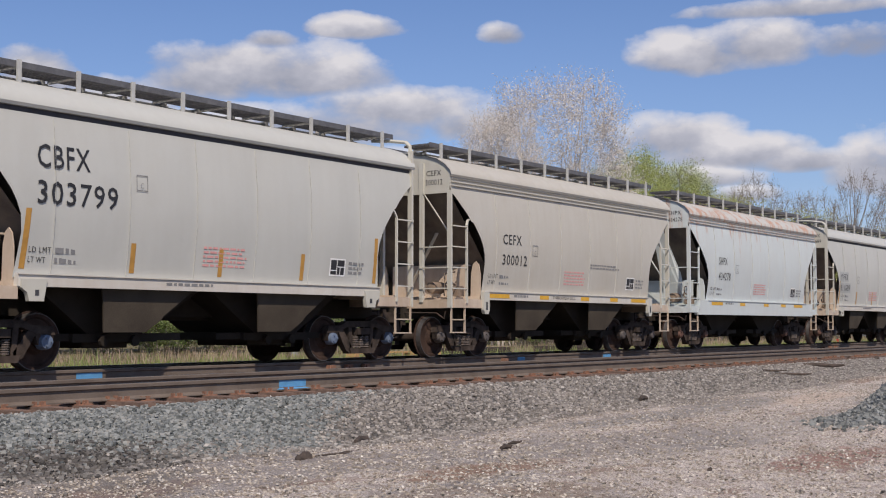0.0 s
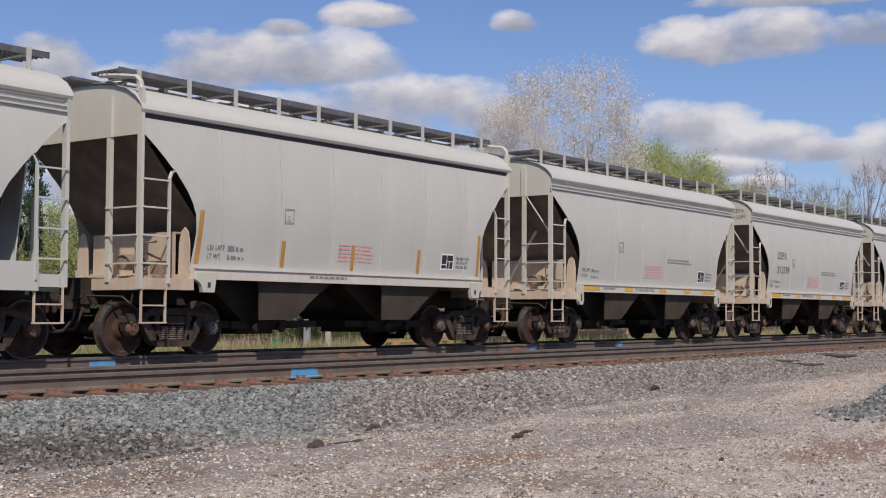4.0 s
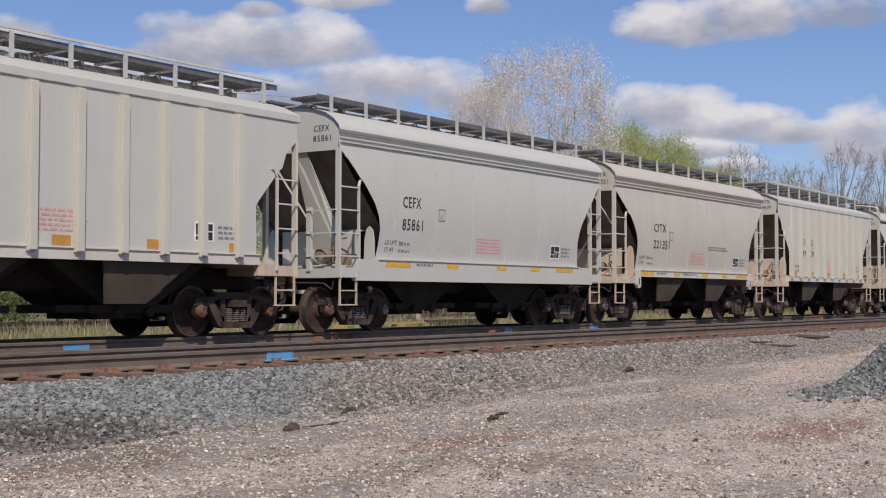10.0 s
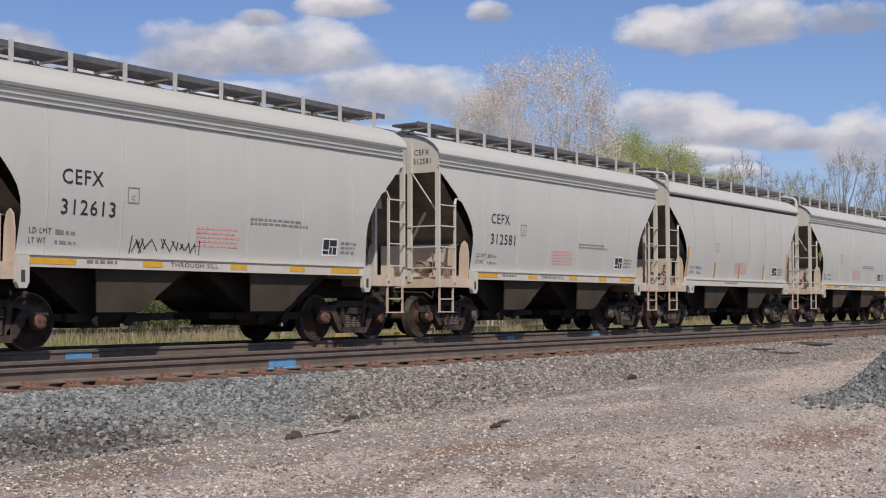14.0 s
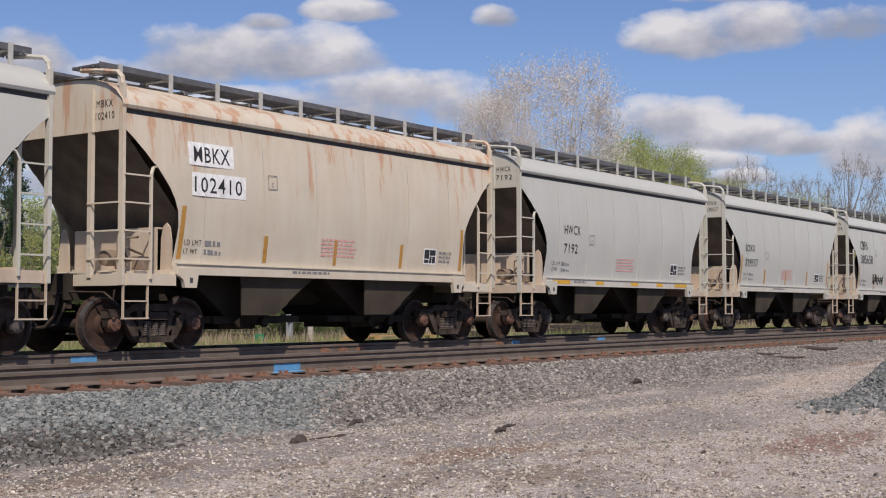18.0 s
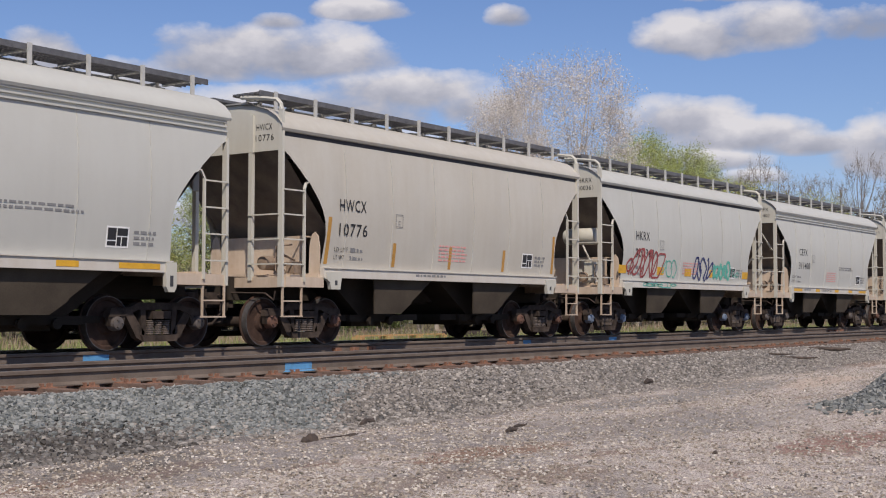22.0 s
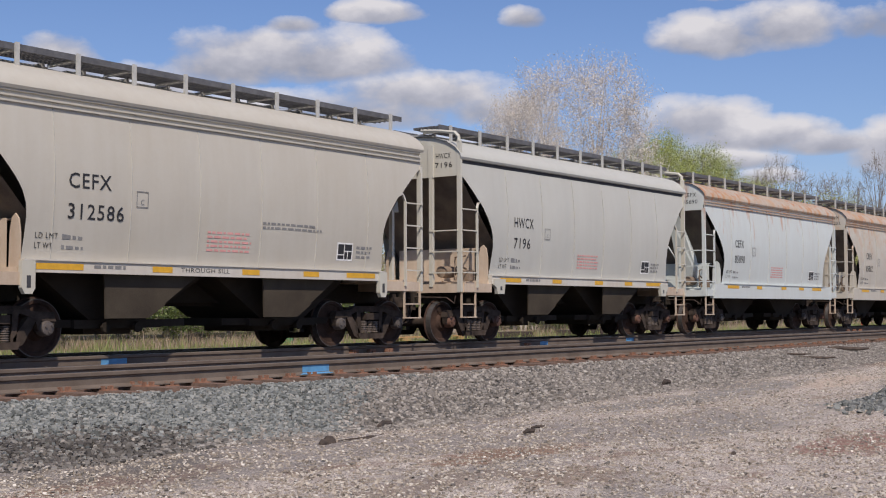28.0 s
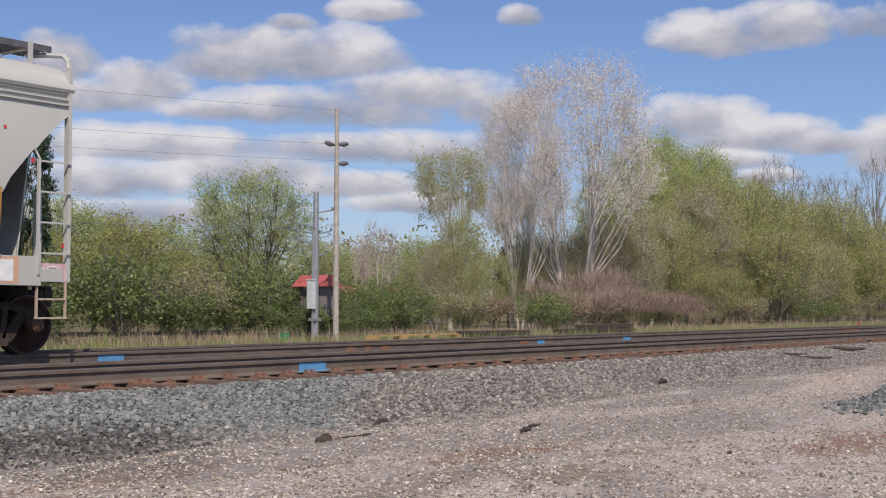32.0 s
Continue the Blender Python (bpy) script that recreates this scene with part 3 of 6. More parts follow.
# blue survey marks on the rail webs
for yr, x0, x1 in ((NEAR - 0.7525, 13.23, 13.86), (FAR - 0.7525, 13.34, 13.94), (FAR - 0.7525, 26.6, 27.02), (FAR - 0.7525, 30.96, 31.47)):
    g = Geo()
    d = 0.05
    for z0, z1, y0 in ((-0.056, -0.152, yr - 0.0125),):
        g.box(x0 + d, x1 - d / 2, y0 - 0.002, y0 + 0.002, z1, z0)
    g.v += [(x0 - 0.06, yr - 0.078, -0.176), (x1, yr - 0.078, -0.176), (x1 - d, yr - 0.021, -0.158), (x0 + d, yr - 0.021, -0.158)]
    i = len(g.v)
    g.f.append((i - 4, i - 3, i - 2, i - 1))
    tagged(new("paint_mark", g.data("paint_mark", BLUE)), "bright blue spray-paint mark on a rail web", "paint mark", "survey marks on the rails")

# joint bars and anchors on the far track's near rail
for x in (19.6, 20.15, 20.7, 26.0, 48.5, 49.2, 49.9):
    g = Geo().box(x - 0.09, x + 0.09, FAR - 0.86, FAR - 0.765, -0.19, -0.075)
    g.box(x - 0.04, x + 0.04, FAR - 0.885, FAR - 0.86, -0.15, -0.10)
    tagged(new("rail_anchor", g.data("rail_anchor", PLATE)), "rusty rail anchor clamped on the rail foot", "rail anchor", "rail anchors")
# ---------------------------------------------------------------- covered hopper cars
# A car stands with its leading body corner at x = 0; the near side faces -y; z = 0 is the rail top.
LB, EAVE, SILL = 10.78, 3.98, 1.48
TRUCKS = (1.10, 9.66)
CUT_WIDE = [(1.40, 1.24), (2.10, 1.28), (2.30, 1.26), (2.49, 1.19), (2.66, 1.08), (2.82, 0.95), (2.99, 0.80), (3.02, 0.71), (3.13, 0.62), (3.41, 0.30), (3.55, 0.13), (3.62, 0.0), (9.0, 0.0)]
CUT_BELL = [(1.40, 1.08), (1.60, 1.11), (2.09, 1.17), (2.36, 1.14), (2.55, 1.06), (2.73, 0.95), (3.07, 0.67), (3.10, 0.61), (3.27, 0.45), (3.50, 0.19), (3.60, 0.05), (3.63, 0.0), (9.0, 0.0)]
CUT_ROUND = [(1.40, 1.16), (1.75, 1.23), (2.10, 1.26), (2.35, 1.20), (2.60, 1.06), (2.90, 0.80), (3.05, 0.66), (3.08, 0.60), (3.20, 0.49), (3.40, 0.29), (3.55, 0.11), (3.62, 0.0), (9.0, 0.0)]
CUT_STEP = [(1.40, 1.10), (2.35, 1.10), (2.42, 1.06), (3.05, 0.48), (3.10, 0.40), (3.42, 0.28), (3.46, 0.20), (3.62, 0.02), (3.63, 0.0), (9.0, 0.0)]


def cut(table, z):
    return float(np.interp(z, [a for a, b in table], [b for a, b in table]))


def bow(z):
    """How far the bowed side stands out at a height."""
    return 1.47 + 0.105 * math.sin(math.pi * min(1.0, max(0.0, (z - SILL) / (EAVE - SILL))))


def build_meshes():
    """All meshes that the cars share, but for their paint."""
    S = {}

    def put(name, geo, mat, smooth=False):
        S[name] = geo.data(name, mat, smooth)

    # wheels: tread, flange, dished plate and hub
    put("wheel", Geo().lathe([(-0.07, 0.10), (-0.10, 0.10), (-0.10, 0.15), (-0.035, 0.20), (-0.03, 0.36), (-0.065, 0.385), (-0.07, 0.445), (0.045, 0.457), (0.055, 0.485), (0.075, 0.485), (0.075, 0.38), (0.02, 0.36), (0.02, 0.18), (0.07, 0.12)], 36), WHEEL, True)
    ring = Geo().lathe([(-0.072, 0.432), (-0.072, 0.4465), (0.04, 0.4585)], 36)
    ring.f = [q for q in ring.f if len(q) == 4]
    put("tread", ring, RIM, True)
    put("axle", Geo().lathe([(-1.06, 0.075), (-0.85, 0.08), (-0.80, 0.10), (0.80, 0.10), (0.85, 0.08), (1.06, 0.075)], 14), TRUCK, True)
    cap = Geo().lathe([(-0.075, 0.0), (-0.075, 0.055), (-0.06, 0.105), (-0.01, 0.12), (0.10, 0.125)], 16)
    for a in (0, 2.09, 4.19):
        cap.lathe([(-0.095, 0.018), (-0.06, 0.018)], 6, at=(0.062 * math.cos(a), 0, 0.062 * math.sin(a)))
    for j, m in enumerate(CAPS):
        put("cap%d" % j, cap, m, True)
    # side frame of a truck, with its two windows left open
    fr = Geo()
    fr.prism([(-1.06, 0.56), (-1.02, 0.70), (-0.62, 0.72), (-0.45, 0.80), (0.45, 0.80), (0.62, 0.72), (1.02, 0.70), (1.06, 0.56), (0.72, 0.58), (0.45, 0.68), (-0.45, 0.68), (-0.72, 0.58)], -1.09, -0.94)
    for s in (-1, 1):
        fr.prism([(s * 0.72, 0.60), (s * 0.62, 0.70), (s * 0.30, 0.30), (s * 0.36, 0.16), (s * 0.48, 0.22)], -1.08, -0.95)
        fr.prism([(s * 0.40, 0.70), (s * 0.29, 0.70), (s * 0.27, 0.26), (s * 0.36, 0.26)], -1.08, -0.95)
        fr.prism([(s * 1.05, 0.56), (s * 1.02, 0.42), (s * 0.97, 0.40), (s * 0.98, 0.58)], -1.07, -0.96)
        fr.prism([(s * 0.80, 0.58), (s * 0.81, 0.40), (s * 0.75, 0.42), (s * 0.70, 0.58)], -1.07, -0.96)
    fr.prism([(-0.40, 0.26), (-0.36, 0.15), (0.36, 0.15), (0.40, 0.26)], -1.13, -0.90)
    put("side_frame", fr, TRUCK)
    sp = Geo()
    prof = []
    for q in range(7):
        z = 0.27 + q * 0.035
        prof += [(z, 0.055), (z + 0.008, 0.078), (z + 0.018, 0.078), (z + 0.026, 0.055)]
    sp.lathe(prof, 12, "z", (0, -1.05, 0))
    put("spring", sp, mottled("coil_spring", (0.16, 0.125, 0.105), (0.09, 0.075, 0.065), 9.0), True)
    bo = Geo().box(-0.20, 0.20, -1.16, 1.16, 0.53, 0.66).box(-0.17, 0.17, -0.8, 0.8, 0.5, 0.78)
    for s in (-1, 1):
        bo.box(s * 0.36, s * 0.44, -0.9, 0.9, 0.36, 0.46)
        for y in (-0.75, 0.75):
            bo.box(s * 0.40 - 0.04, s * 0.40 + 0.05, y - 0.07, y + 0.07, 0.30, 0.62)
    put("bolster", bo, TRUCK)
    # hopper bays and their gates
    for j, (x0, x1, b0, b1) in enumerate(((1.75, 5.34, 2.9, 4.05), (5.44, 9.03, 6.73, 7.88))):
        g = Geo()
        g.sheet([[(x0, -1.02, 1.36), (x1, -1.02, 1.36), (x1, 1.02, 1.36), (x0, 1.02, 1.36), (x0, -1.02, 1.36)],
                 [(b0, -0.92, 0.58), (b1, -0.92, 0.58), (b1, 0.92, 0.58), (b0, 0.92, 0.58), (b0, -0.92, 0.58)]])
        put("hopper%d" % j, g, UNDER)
        # the outer side sheets stand nearly flush with the sill, cut to the sunlit outline
        lead = 2.82 + 3.5 * j
        for q in (1, -1):
            o = lead if q == 1 else LB - lead
            rim = [(o - q * 0.06, 1.36), (o + q * 2.0, 1.36), (o + q * 1.26, 0.86), (o + q * 1.22, 0.80), (o + q * 0.9, 0.60), (o + q * 0.04, 0.60), (o, 1.1)]
            i, g = 0, Geo()
            g.v += [(x, -q * (1.43 - 0.06 * (1.36 - z)), z) for x, z in rim] + [(x, -q * (1.40 - 0.06 * (1.36 - z)), z) for x, z in rim]
            n = len(rim)
            g.f += [tuple(range(i, i + n)), tuple(range(i + 2 * n - 1, i + n - 1, -1))] + [(i + a, i + n + a, i + n + (a + 1) % n, i + (a + 1) % n) for a in range(n)]
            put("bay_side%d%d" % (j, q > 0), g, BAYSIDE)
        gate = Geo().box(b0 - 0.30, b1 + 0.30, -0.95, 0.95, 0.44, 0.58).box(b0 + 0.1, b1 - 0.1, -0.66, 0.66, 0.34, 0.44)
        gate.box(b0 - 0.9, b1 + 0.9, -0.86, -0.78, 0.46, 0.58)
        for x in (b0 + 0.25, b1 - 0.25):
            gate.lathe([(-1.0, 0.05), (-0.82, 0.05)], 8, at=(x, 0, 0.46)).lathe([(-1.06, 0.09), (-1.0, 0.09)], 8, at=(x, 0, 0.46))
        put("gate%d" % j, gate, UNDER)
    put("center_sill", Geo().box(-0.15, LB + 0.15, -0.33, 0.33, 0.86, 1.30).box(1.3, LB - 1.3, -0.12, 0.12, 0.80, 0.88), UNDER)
    cp = Geo().box(-0.78, -0.1, -0.11, 0.11, 0.78, 1.0).box(-0.74, -0.62, -0.22, 0.13, 0.72, 1.06).box(-0.12, 0.0, -0.28, 0.28, 0.72, 1.12)
    cp.tube([(-0.1, -0.25, 0.8), (-0.35, -0.32, 0.45), (-0.62, -0.2, 0.42), (-0.75, -0.1, 0.62)], 0.03, 6)
    put("coupler", cp, TRUCK)
    # walkway on the roof
    board = Geo()
    for y in (-0.92, -0.79, -0.66, -0.53, -0.40, -0.28):
        board.box(-0.05, LB + 0.05, y - 0.012, y + 0.012, 4.68, 4.73)
    for q in range(0, 136):
        x = -0.03 + q * 0.08
        board.box(x, x + 0.03, -0.92, -0.28, 4.705, 4.735)
    board.box(-0.05, LB + 0.05, -0.975, -0.955, 4.655, 4.755)
    put("running_board", board, GRATE)
    put("bracket", Geo().box(-0.035, 0.035, -1.02, -0.98, 4.36, 4.77).box(-0.03, 0.03, -1.0, -0.25, 4.64, 4.68), plain("bracket_grey", (0.42, 0.42, 0.40), 0.6))
    put("gusset", Geo().prism([(-0.16, 4.30), (0.16, 4.30), (0.03, 4.74), (-0.03, 4.74)], -1.03, -1.0).box(-0.03, 0.03, -1.0, -0.25, 4.64, 4.68), PAINT["teal"])
    hatch = Geo().box(0.0, 2.35, -0.34, 0.34, 4.50, 4.60).box(0.05, 2.3, -0.28, 0.28, 4.60, 4.635)
    for x in (0.3, 1.2, 2.1):
        hatch.box(x - 0.04, x + 0.04, -0.42, 0.42, 4.58, 4.65)
    put("hatch", hatch, plain("hatch_grey", (0.30, 0.30, 0.29), 0.6))
    bw = Geo()
    ring = [(0.25 * math.cos(a * math.pi / 10), 0.25 * math.sin(a * math.pi / 10)) for a in range(21)]
    bw.tube([(-0.09, y, z) for y, z in ring], 0.016, 6)
    for a in range(5):
        t = a * 1.2566
        bw.beam((-0.09, 0, 0), (-0.09, 0.25 * math.cos(t), 0.25 * math.sin(t)), 0.03, 0.012)
    bw.lathe([(-0.10, 0.05), (0.05, 0.05)], 10, "x")
    gear = Geo().lathe([(0.0, 0.06), (0.02, 0.13), (0.42, 0.13), (0.46, 0.05), (0.75, 0.03)], 12, "x", (0.15, -0.85, 1.55))
    gear.tube([(0.2, -1.38, 1.40), (0.22, -1.2, 1.62), (0.5, -1.1, 1.70), (0.85, -1.05, 1.62)], 0.022, 6).tube([(0.05, -1.3, 1.36), (0.1, -1.28, 1.85), (0.6, -1.2, 1.9)], 0.018, 6)
    gear.box(0.55, 0.8, -1.3, -1.1, 1.36, 1.58)
    put("brake_cylinder", gear, mottled("grimy_brake_gear", (0.30, 0.23, 0.17), (0.14, 0.10, 0.075), 5.0, 0.8), True)
    lever = Geo().tube([(-0.07, -1.42, 1.02), (-0.07, -1.38, 0.86), (-0.10, -1.2, 0.98), (-0.10, -0.3, 1.0), (-0.25, -0.12, 0.95)], 0.018, 6)
    lever.tube([(-0.30, -0.30, 0.92), (-0.40, -0.36, 0.62), (-0.55, -0.30, 0.42), (-0.72, -0.16, 0.40)], 0.03, 6)
    put("uncoupling_lever", lever, TRUCK, True)
    put("brake_wheel", bw, plain("dark_iron", (0.05, 0.048, 0.046), 0.6, 0.3))
    return S


S = build_meshes()


def painted_meshes(kind, style, tone):
    """Meshes that take a car's own paint; style: 'ribbed', 'striped', 'posts' or 'old'."""
    P = {}
    body, end = PAINT[tone], PAINT["tan"] if tone == "tan" else (PAINT["teal"] if tone == "teal" else PAINT["cream"])
    if style.startswith("old"):
        end = body
    table = {"posts": CUT_STEP, "teal": CUT_STEP, "ribbed": CUT_WIDE, "striped": CUT_BELL}.get(style, CUT_ROUND)
    back = {"ribbed": 1.26, "striped": 1.12, "old": 1.2, "old2": 1.2}.get(style, 1.02)
    flat = style == "posts"
    zs = sorted(set([SILL - 0.06] + [SILL + (EAVE - SILL) * q / 14 for q in range(15)] + [a for a, b in table if SILL < a < EAVE]))
    side = Geo()
    for s in (-1, 1):
        rows = []
        for z in zs:
            a = cut(table, z)
            y = 1.53 if flat else bow(z)
            row = []
            for q in range(57):
                x = a + (LB - 2 * a) * q / 56
                hollow = 0.0 if flat else (0.016 if style == "striped" else 0.008) * (1 - abs(math.sin(math.pi * (x - 1.75) / (LB - 3.5) * 5))) * min(1.0, (z - 1.4) / 0.6) * min(1.0, max(0.0, (EAVE - z) / 0.5))
                row.append((x, s * (y - hollow), z))
            rows.append(row)
        side.sheet(rows)
    P["side"] = side.data("side_sheet", body, True)
    # roof skin with an eave roll
    arc = [(1.535, EAVE - 0.02), (1.56, EAVE + 0.03), (1.54, EAVE + 0.11), (1.40, EAVE + 0.26), (1.18, EAVE + 0.39), (0.85, EAVE + 0.49), (0.45, EAVE + 0.545), (0.0, EAVE + 0.56)]
    if flat:
        arc = [(1.54, EAVE + 0.0), (1.56, EAVE + 0.02), (1.56, EAVE + 0.14), (1.50, EAVE + 0.17), (1.18, EAVE + 0.32), (0.85, EAVE + 0.42), (0.45, EAVE + 0.48), (0.0, EAVE + 0.5)]
    full = [(-y, z) for y, z in arc] + [(y, z) for y, z in arc[-2::-1]]
    P["roof"] = Geo().sheet([[(x, y, z) for y, z in full] for x in (-0.06, 2.7, 5.4, 8.1, LB + 0.06)]).data("roof_sheet", PAINT["rustroof"] if tone in ("white", "rusty") and style == "old" and kind > 20 else (PAINT["stain"] if tone in ("white", "stain", "rusty") else body), True)
    for j, x in enumerate((0.0, LB)):
        g = Geo()
        w = 0.035 if j == 0 else -0.035
        pts = [(y, z) for y, z in full] + [(1.47, 3.62), (-1.47, 3.62)]
        i = len(g.v)
        g.v += [(x - 0.01, y * 0.985, z - 0.01) for y, z in pts] + [(x - 0.01 + w, y * 0.985, z - 0.01) for y, z in pts]
        n = len(pts)
        g.f += [tuple(range(n)), tuple(range(2 * n - 1, n - 1, -1))] + [(q, n + q, n + (q + 1) % n, (q + 1) % n) for q in range(n)]
        P["end_panel%d" % j] = g.data("end_panel", end)
        m = (lambda v: v) if j == 0 else (lambda v: LB - v)
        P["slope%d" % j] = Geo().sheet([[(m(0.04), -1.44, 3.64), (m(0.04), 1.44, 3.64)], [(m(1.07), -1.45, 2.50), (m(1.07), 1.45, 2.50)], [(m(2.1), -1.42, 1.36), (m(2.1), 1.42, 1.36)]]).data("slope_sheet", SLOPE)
        b = Geo().prism([(m(back), 1.36), (m(back + 0.03), 1.36), (m(back + 0.03), 2.07), (m(back + 0.24), 2.07), (m(back + 0.24), 2.10), (m(back), 2.10)], -1.06, 1.06)
        P["bulkhead%d" % j] = b.data("bulkhead", end if style.startswith("old") else END)
        b = Geo()
        i = len(b.v)
        rim = ((-1.45, 1.36), (-1.45, 1.86), (-1.41, 2.08), (-1.33, 2.16), (-1.25, 2.10), (-1.20, 1.90), (-1.18, 1.36))
        for q, nm in ((1, "gusset_plate"), (-1, "far_gusset")):
            b = Geo()
            b.v += [(m(back - 0.02), q * y, z) for y, z in rim] + [(m(back + 0.005), q * y, z) for y, z in rim]
            b.f += [tuple(range(7)), tuple(range(13, 6, -1))] + [(a, 7 + a, 7 + (a + 1) % 7, (a + 1) % 7) for a in range(7)]
            P[nm + str(j)] = b.data("gusset_plate", end if style.startswith("old") else END)
        d = Geo().box(m(-0.02), m(0.10), -1.50, 1.50, 1.09, 1.28).box(m(0.10), m(back + 0.02), -1.53, -1.42, 1.10, 1.29).box(m(0.10), m(back + 0.02), 1.42, 1.50, 1.12, 1.29)
        d.box(m(0.05), m(back), -1.42, 1.42, 1.25, 1.28).box(m(0.55), m(back), -0.55, 0.55, 1.28, 1.36).box(m(back - 0.06), m(back + 0.1), -1.45, 1.45, 1.28, 1.37).box(m(0.35), m(0.6), -1.42, -0.3, 1.10, 1.33)
        P["end_sill%d" % j] = d.data("end_sill", END if tone in ("grey", "warm", "cream") and not style.startswith("old") else end)
        c = Geo().box(m(-0.03), m(0.03), -1.535, -1.43, 1.10, 3.66)
        if style in ("striped", "teal", "old2"):
            c.box(m(-0.03), m(0.03), -1.535, -1.43, 3.66, 4.36)
            c.tube([(m(0.0), -1.48, 4.34), (m(0.0), -1.46, 4.46), (m(0.0), -1.36, 4.55), (m(0.0), -0.9, 4.62), (m(0.0), -0.45, 4.66)], 0.042, 6)
        P["post%d" % j] = c.data("corner_post", end)
        P["end_post%d" % j] = Geo().box(m(-0.045), m(0.03), -0.78, -0.69, 1.22, 3.60).box(m(-0.05), m(0.0), -0.80, -0.67, 3.60, 4.30).data("end_post", end)
        if style.startswith("old"):
            P["end_post%d" % j] = Geo().box(m(-0.045), m(0.03), -0.80, -0.69, 1.22, 2.50).data("end_post", end)
        if style == "ribbed":
            P["strut%d" % j] = Geo().beam((m(0.02), -0.78, 3.60), (m(0.42), -1.20, 2.72), 0.10, 0.025).beam((m(0.02), 0.78, 3.60), (m(0.42), 1.20, 2.72), 0.10, 0.025).beam((m(0.75), -0.6, 2.8), (m(1.2), 0.55, 1.5), 0.07, 0.03).data("strut", end)
        ld = Geo().beam((m(0.56), -1.545, 1.20), (m(0.56), -1.545, 2.92), 0.05, 0.035).beam((m(0.56), -1.545, 2.92), (m(0.62), -1.53, 3.04), 0.05, 0.03).beam((m(0.62), -1.53, 3.04), (m(0.70), -1.53, 3.07), 0.06, 0.03)
        P["ladder%d" % j] = ld.data("ladder", end)
        P["rung%d" % j] = Geo().beam((m(0.0), -1.555, 0), (m(0.56), -1.555, 0), 0.026).data("rung", end)
        st = Geo().beam((m(0.03), -1.50, 1.12), (m(0.03), -1.50, 0.55), 0.045, 0.02).beam((m(0.54), -1.50, 1.12), (m(0.54), -1.50, 0.55), 0.045, 0.02)
        st.beam((m(0.01), -1.50, 0.56), (m(0.56), -1.50, 0.56), 0.06, 0.025).beam((m(0.03), -1.50, 0.84), (m(0.54), -1.50, 0.84), 0.05, 0.025)
        P["stirrup%d" % j] = st.data("stirrup_step", END)
        P["far_stirrup%d" % j] = Geo().beam((m(0.03), 1.50, 1.12), (m(0.03), 1.50, 0.55), 0.045, 0.02).beam((m(0.46), 1.50, 1.12), (m(0.46), 1.50, 0.55), 0.045, 0.02).beam((m(0.01), 1.50, 0.56), (m(0.48), 1.50, 0.56), 0.06, 0.025).data("stirrup_step", end)
        if style == "ribbed":
            tab, slot = [(1.19, 1.46), (1.42, 1.46), (1.42, 1.06), (1.37, 0.97), (1.24, 0.97), (1.19, 1.06)], (1.27, 1.34)
        else:
            tab, slot = [(1.16, 1.40), (1.62, 1.40), (1.56, 1.07), (1.30, 1.07), (1.26, 1.20), (1.16, 1.27)], (1.40, 1.47)
        pad = Geo().prism([(m(a), c_) for a, c_ in tab], -1.585, -1.50)
        P["pad%d" % j] = pad.data("jacking_pad", end)
        P["pad_slot%d" % j] = Geo().box(min(m(slot[0]), m(slot[1])), max(m(slot[0]), m(slot[1])), -1.589, -1.5855, 1.06 if style == "ribbed" else 1.15, 1.24).data("slot", BLACKSTRIP)
    if style.startswith("old"):
        for j, m in ((0, lambda v: v), (1, lambda v: LB - v)):
            g = Geo()
            i = len(g.v)
            g.v += [(m(0.02), -0.62, 3.62), (m(0.02), -0.30, 3.62), (m(0.62), -0.42, 1.38), (m(0.62), -1.10, 1.38), (m(0.45), -1.0, 2.3)]
            g.v += [(a + 0.02, b, c) for a, b, c in g.v[i:i + 5]]
            g.f += [(i, i + 1, i + 2, i + 3, i + 4), (i + 9, i + 8, i + 7, i + 6, i + 5)] + [(i + q, i + 5 + q, i + 5 + (q + 1) % 5, i + (q + 1) % 5) for q in range(5)]
            g.beam((m(0.02), 0.35, 3.55), (m(0.75), -0.75, 1.45), 0.14, 0.03)
            P["brace%d" % j] = g.data("end_brace", end)
    P["end_rung"] = Geo().beam((-0.055, -1.47, 0), (-0.055, -0.70, 0), 0.026).data("rung", end)
    low = 1.04 if style.startswith("old") else 1.29
    ends_ = 0.5 if style.startswith("old") else back
    sill = Geo().prism([(ends_, low), (LB - ends_, low), (LB - ends_, 1.47), (ends_, 1.47)], -1.55, -1.42)
    sill.box(back, LB - back, -1.575, -1.40, 1.465, 1.485)
    P["sill"] = sill.data("side_sill", body if style.startswith("old") else (end if tone not in ("grey", "warm") else PAINT["sill"]))
    if style == "ribbed" or style.startswith("old"):
        for j in range(3):
            z = EAVE - 0.05 - j * 0.085
            g = Geo()
            for s in (-1, 1):
                y = s * (bow(z) + 0.006)
                g.prism([(0.02, z), (LB - 0.02, z), (LB - 0.02, z + 0.03), (0.02, z + 0.03)], min(y - s * 0.06, y + s * 0.035), max(y - s * 0.06, y + s * 0.035))
            P["rib%d" % j] = g.data("eave_rib", PAINT["rustroof"] if tone in ("white", "rusty") and kind > 20 else (PAINT["stain"] if tone in ("white", "stain", "rusty") else body))
    elif style != "posts":
        # the shadow line below the eave lip, laid on as a thin black strip
        g = Geo()
        for s in (-1, 1):
            y = s * (bow(EAVE - 0.07) + 0.004)
            g.box(0.05, LB - 0.05, min(y, y - s * 0.05), max(y, y - s * 0.05), EAVE - 0.10, EAVE - 0.025)
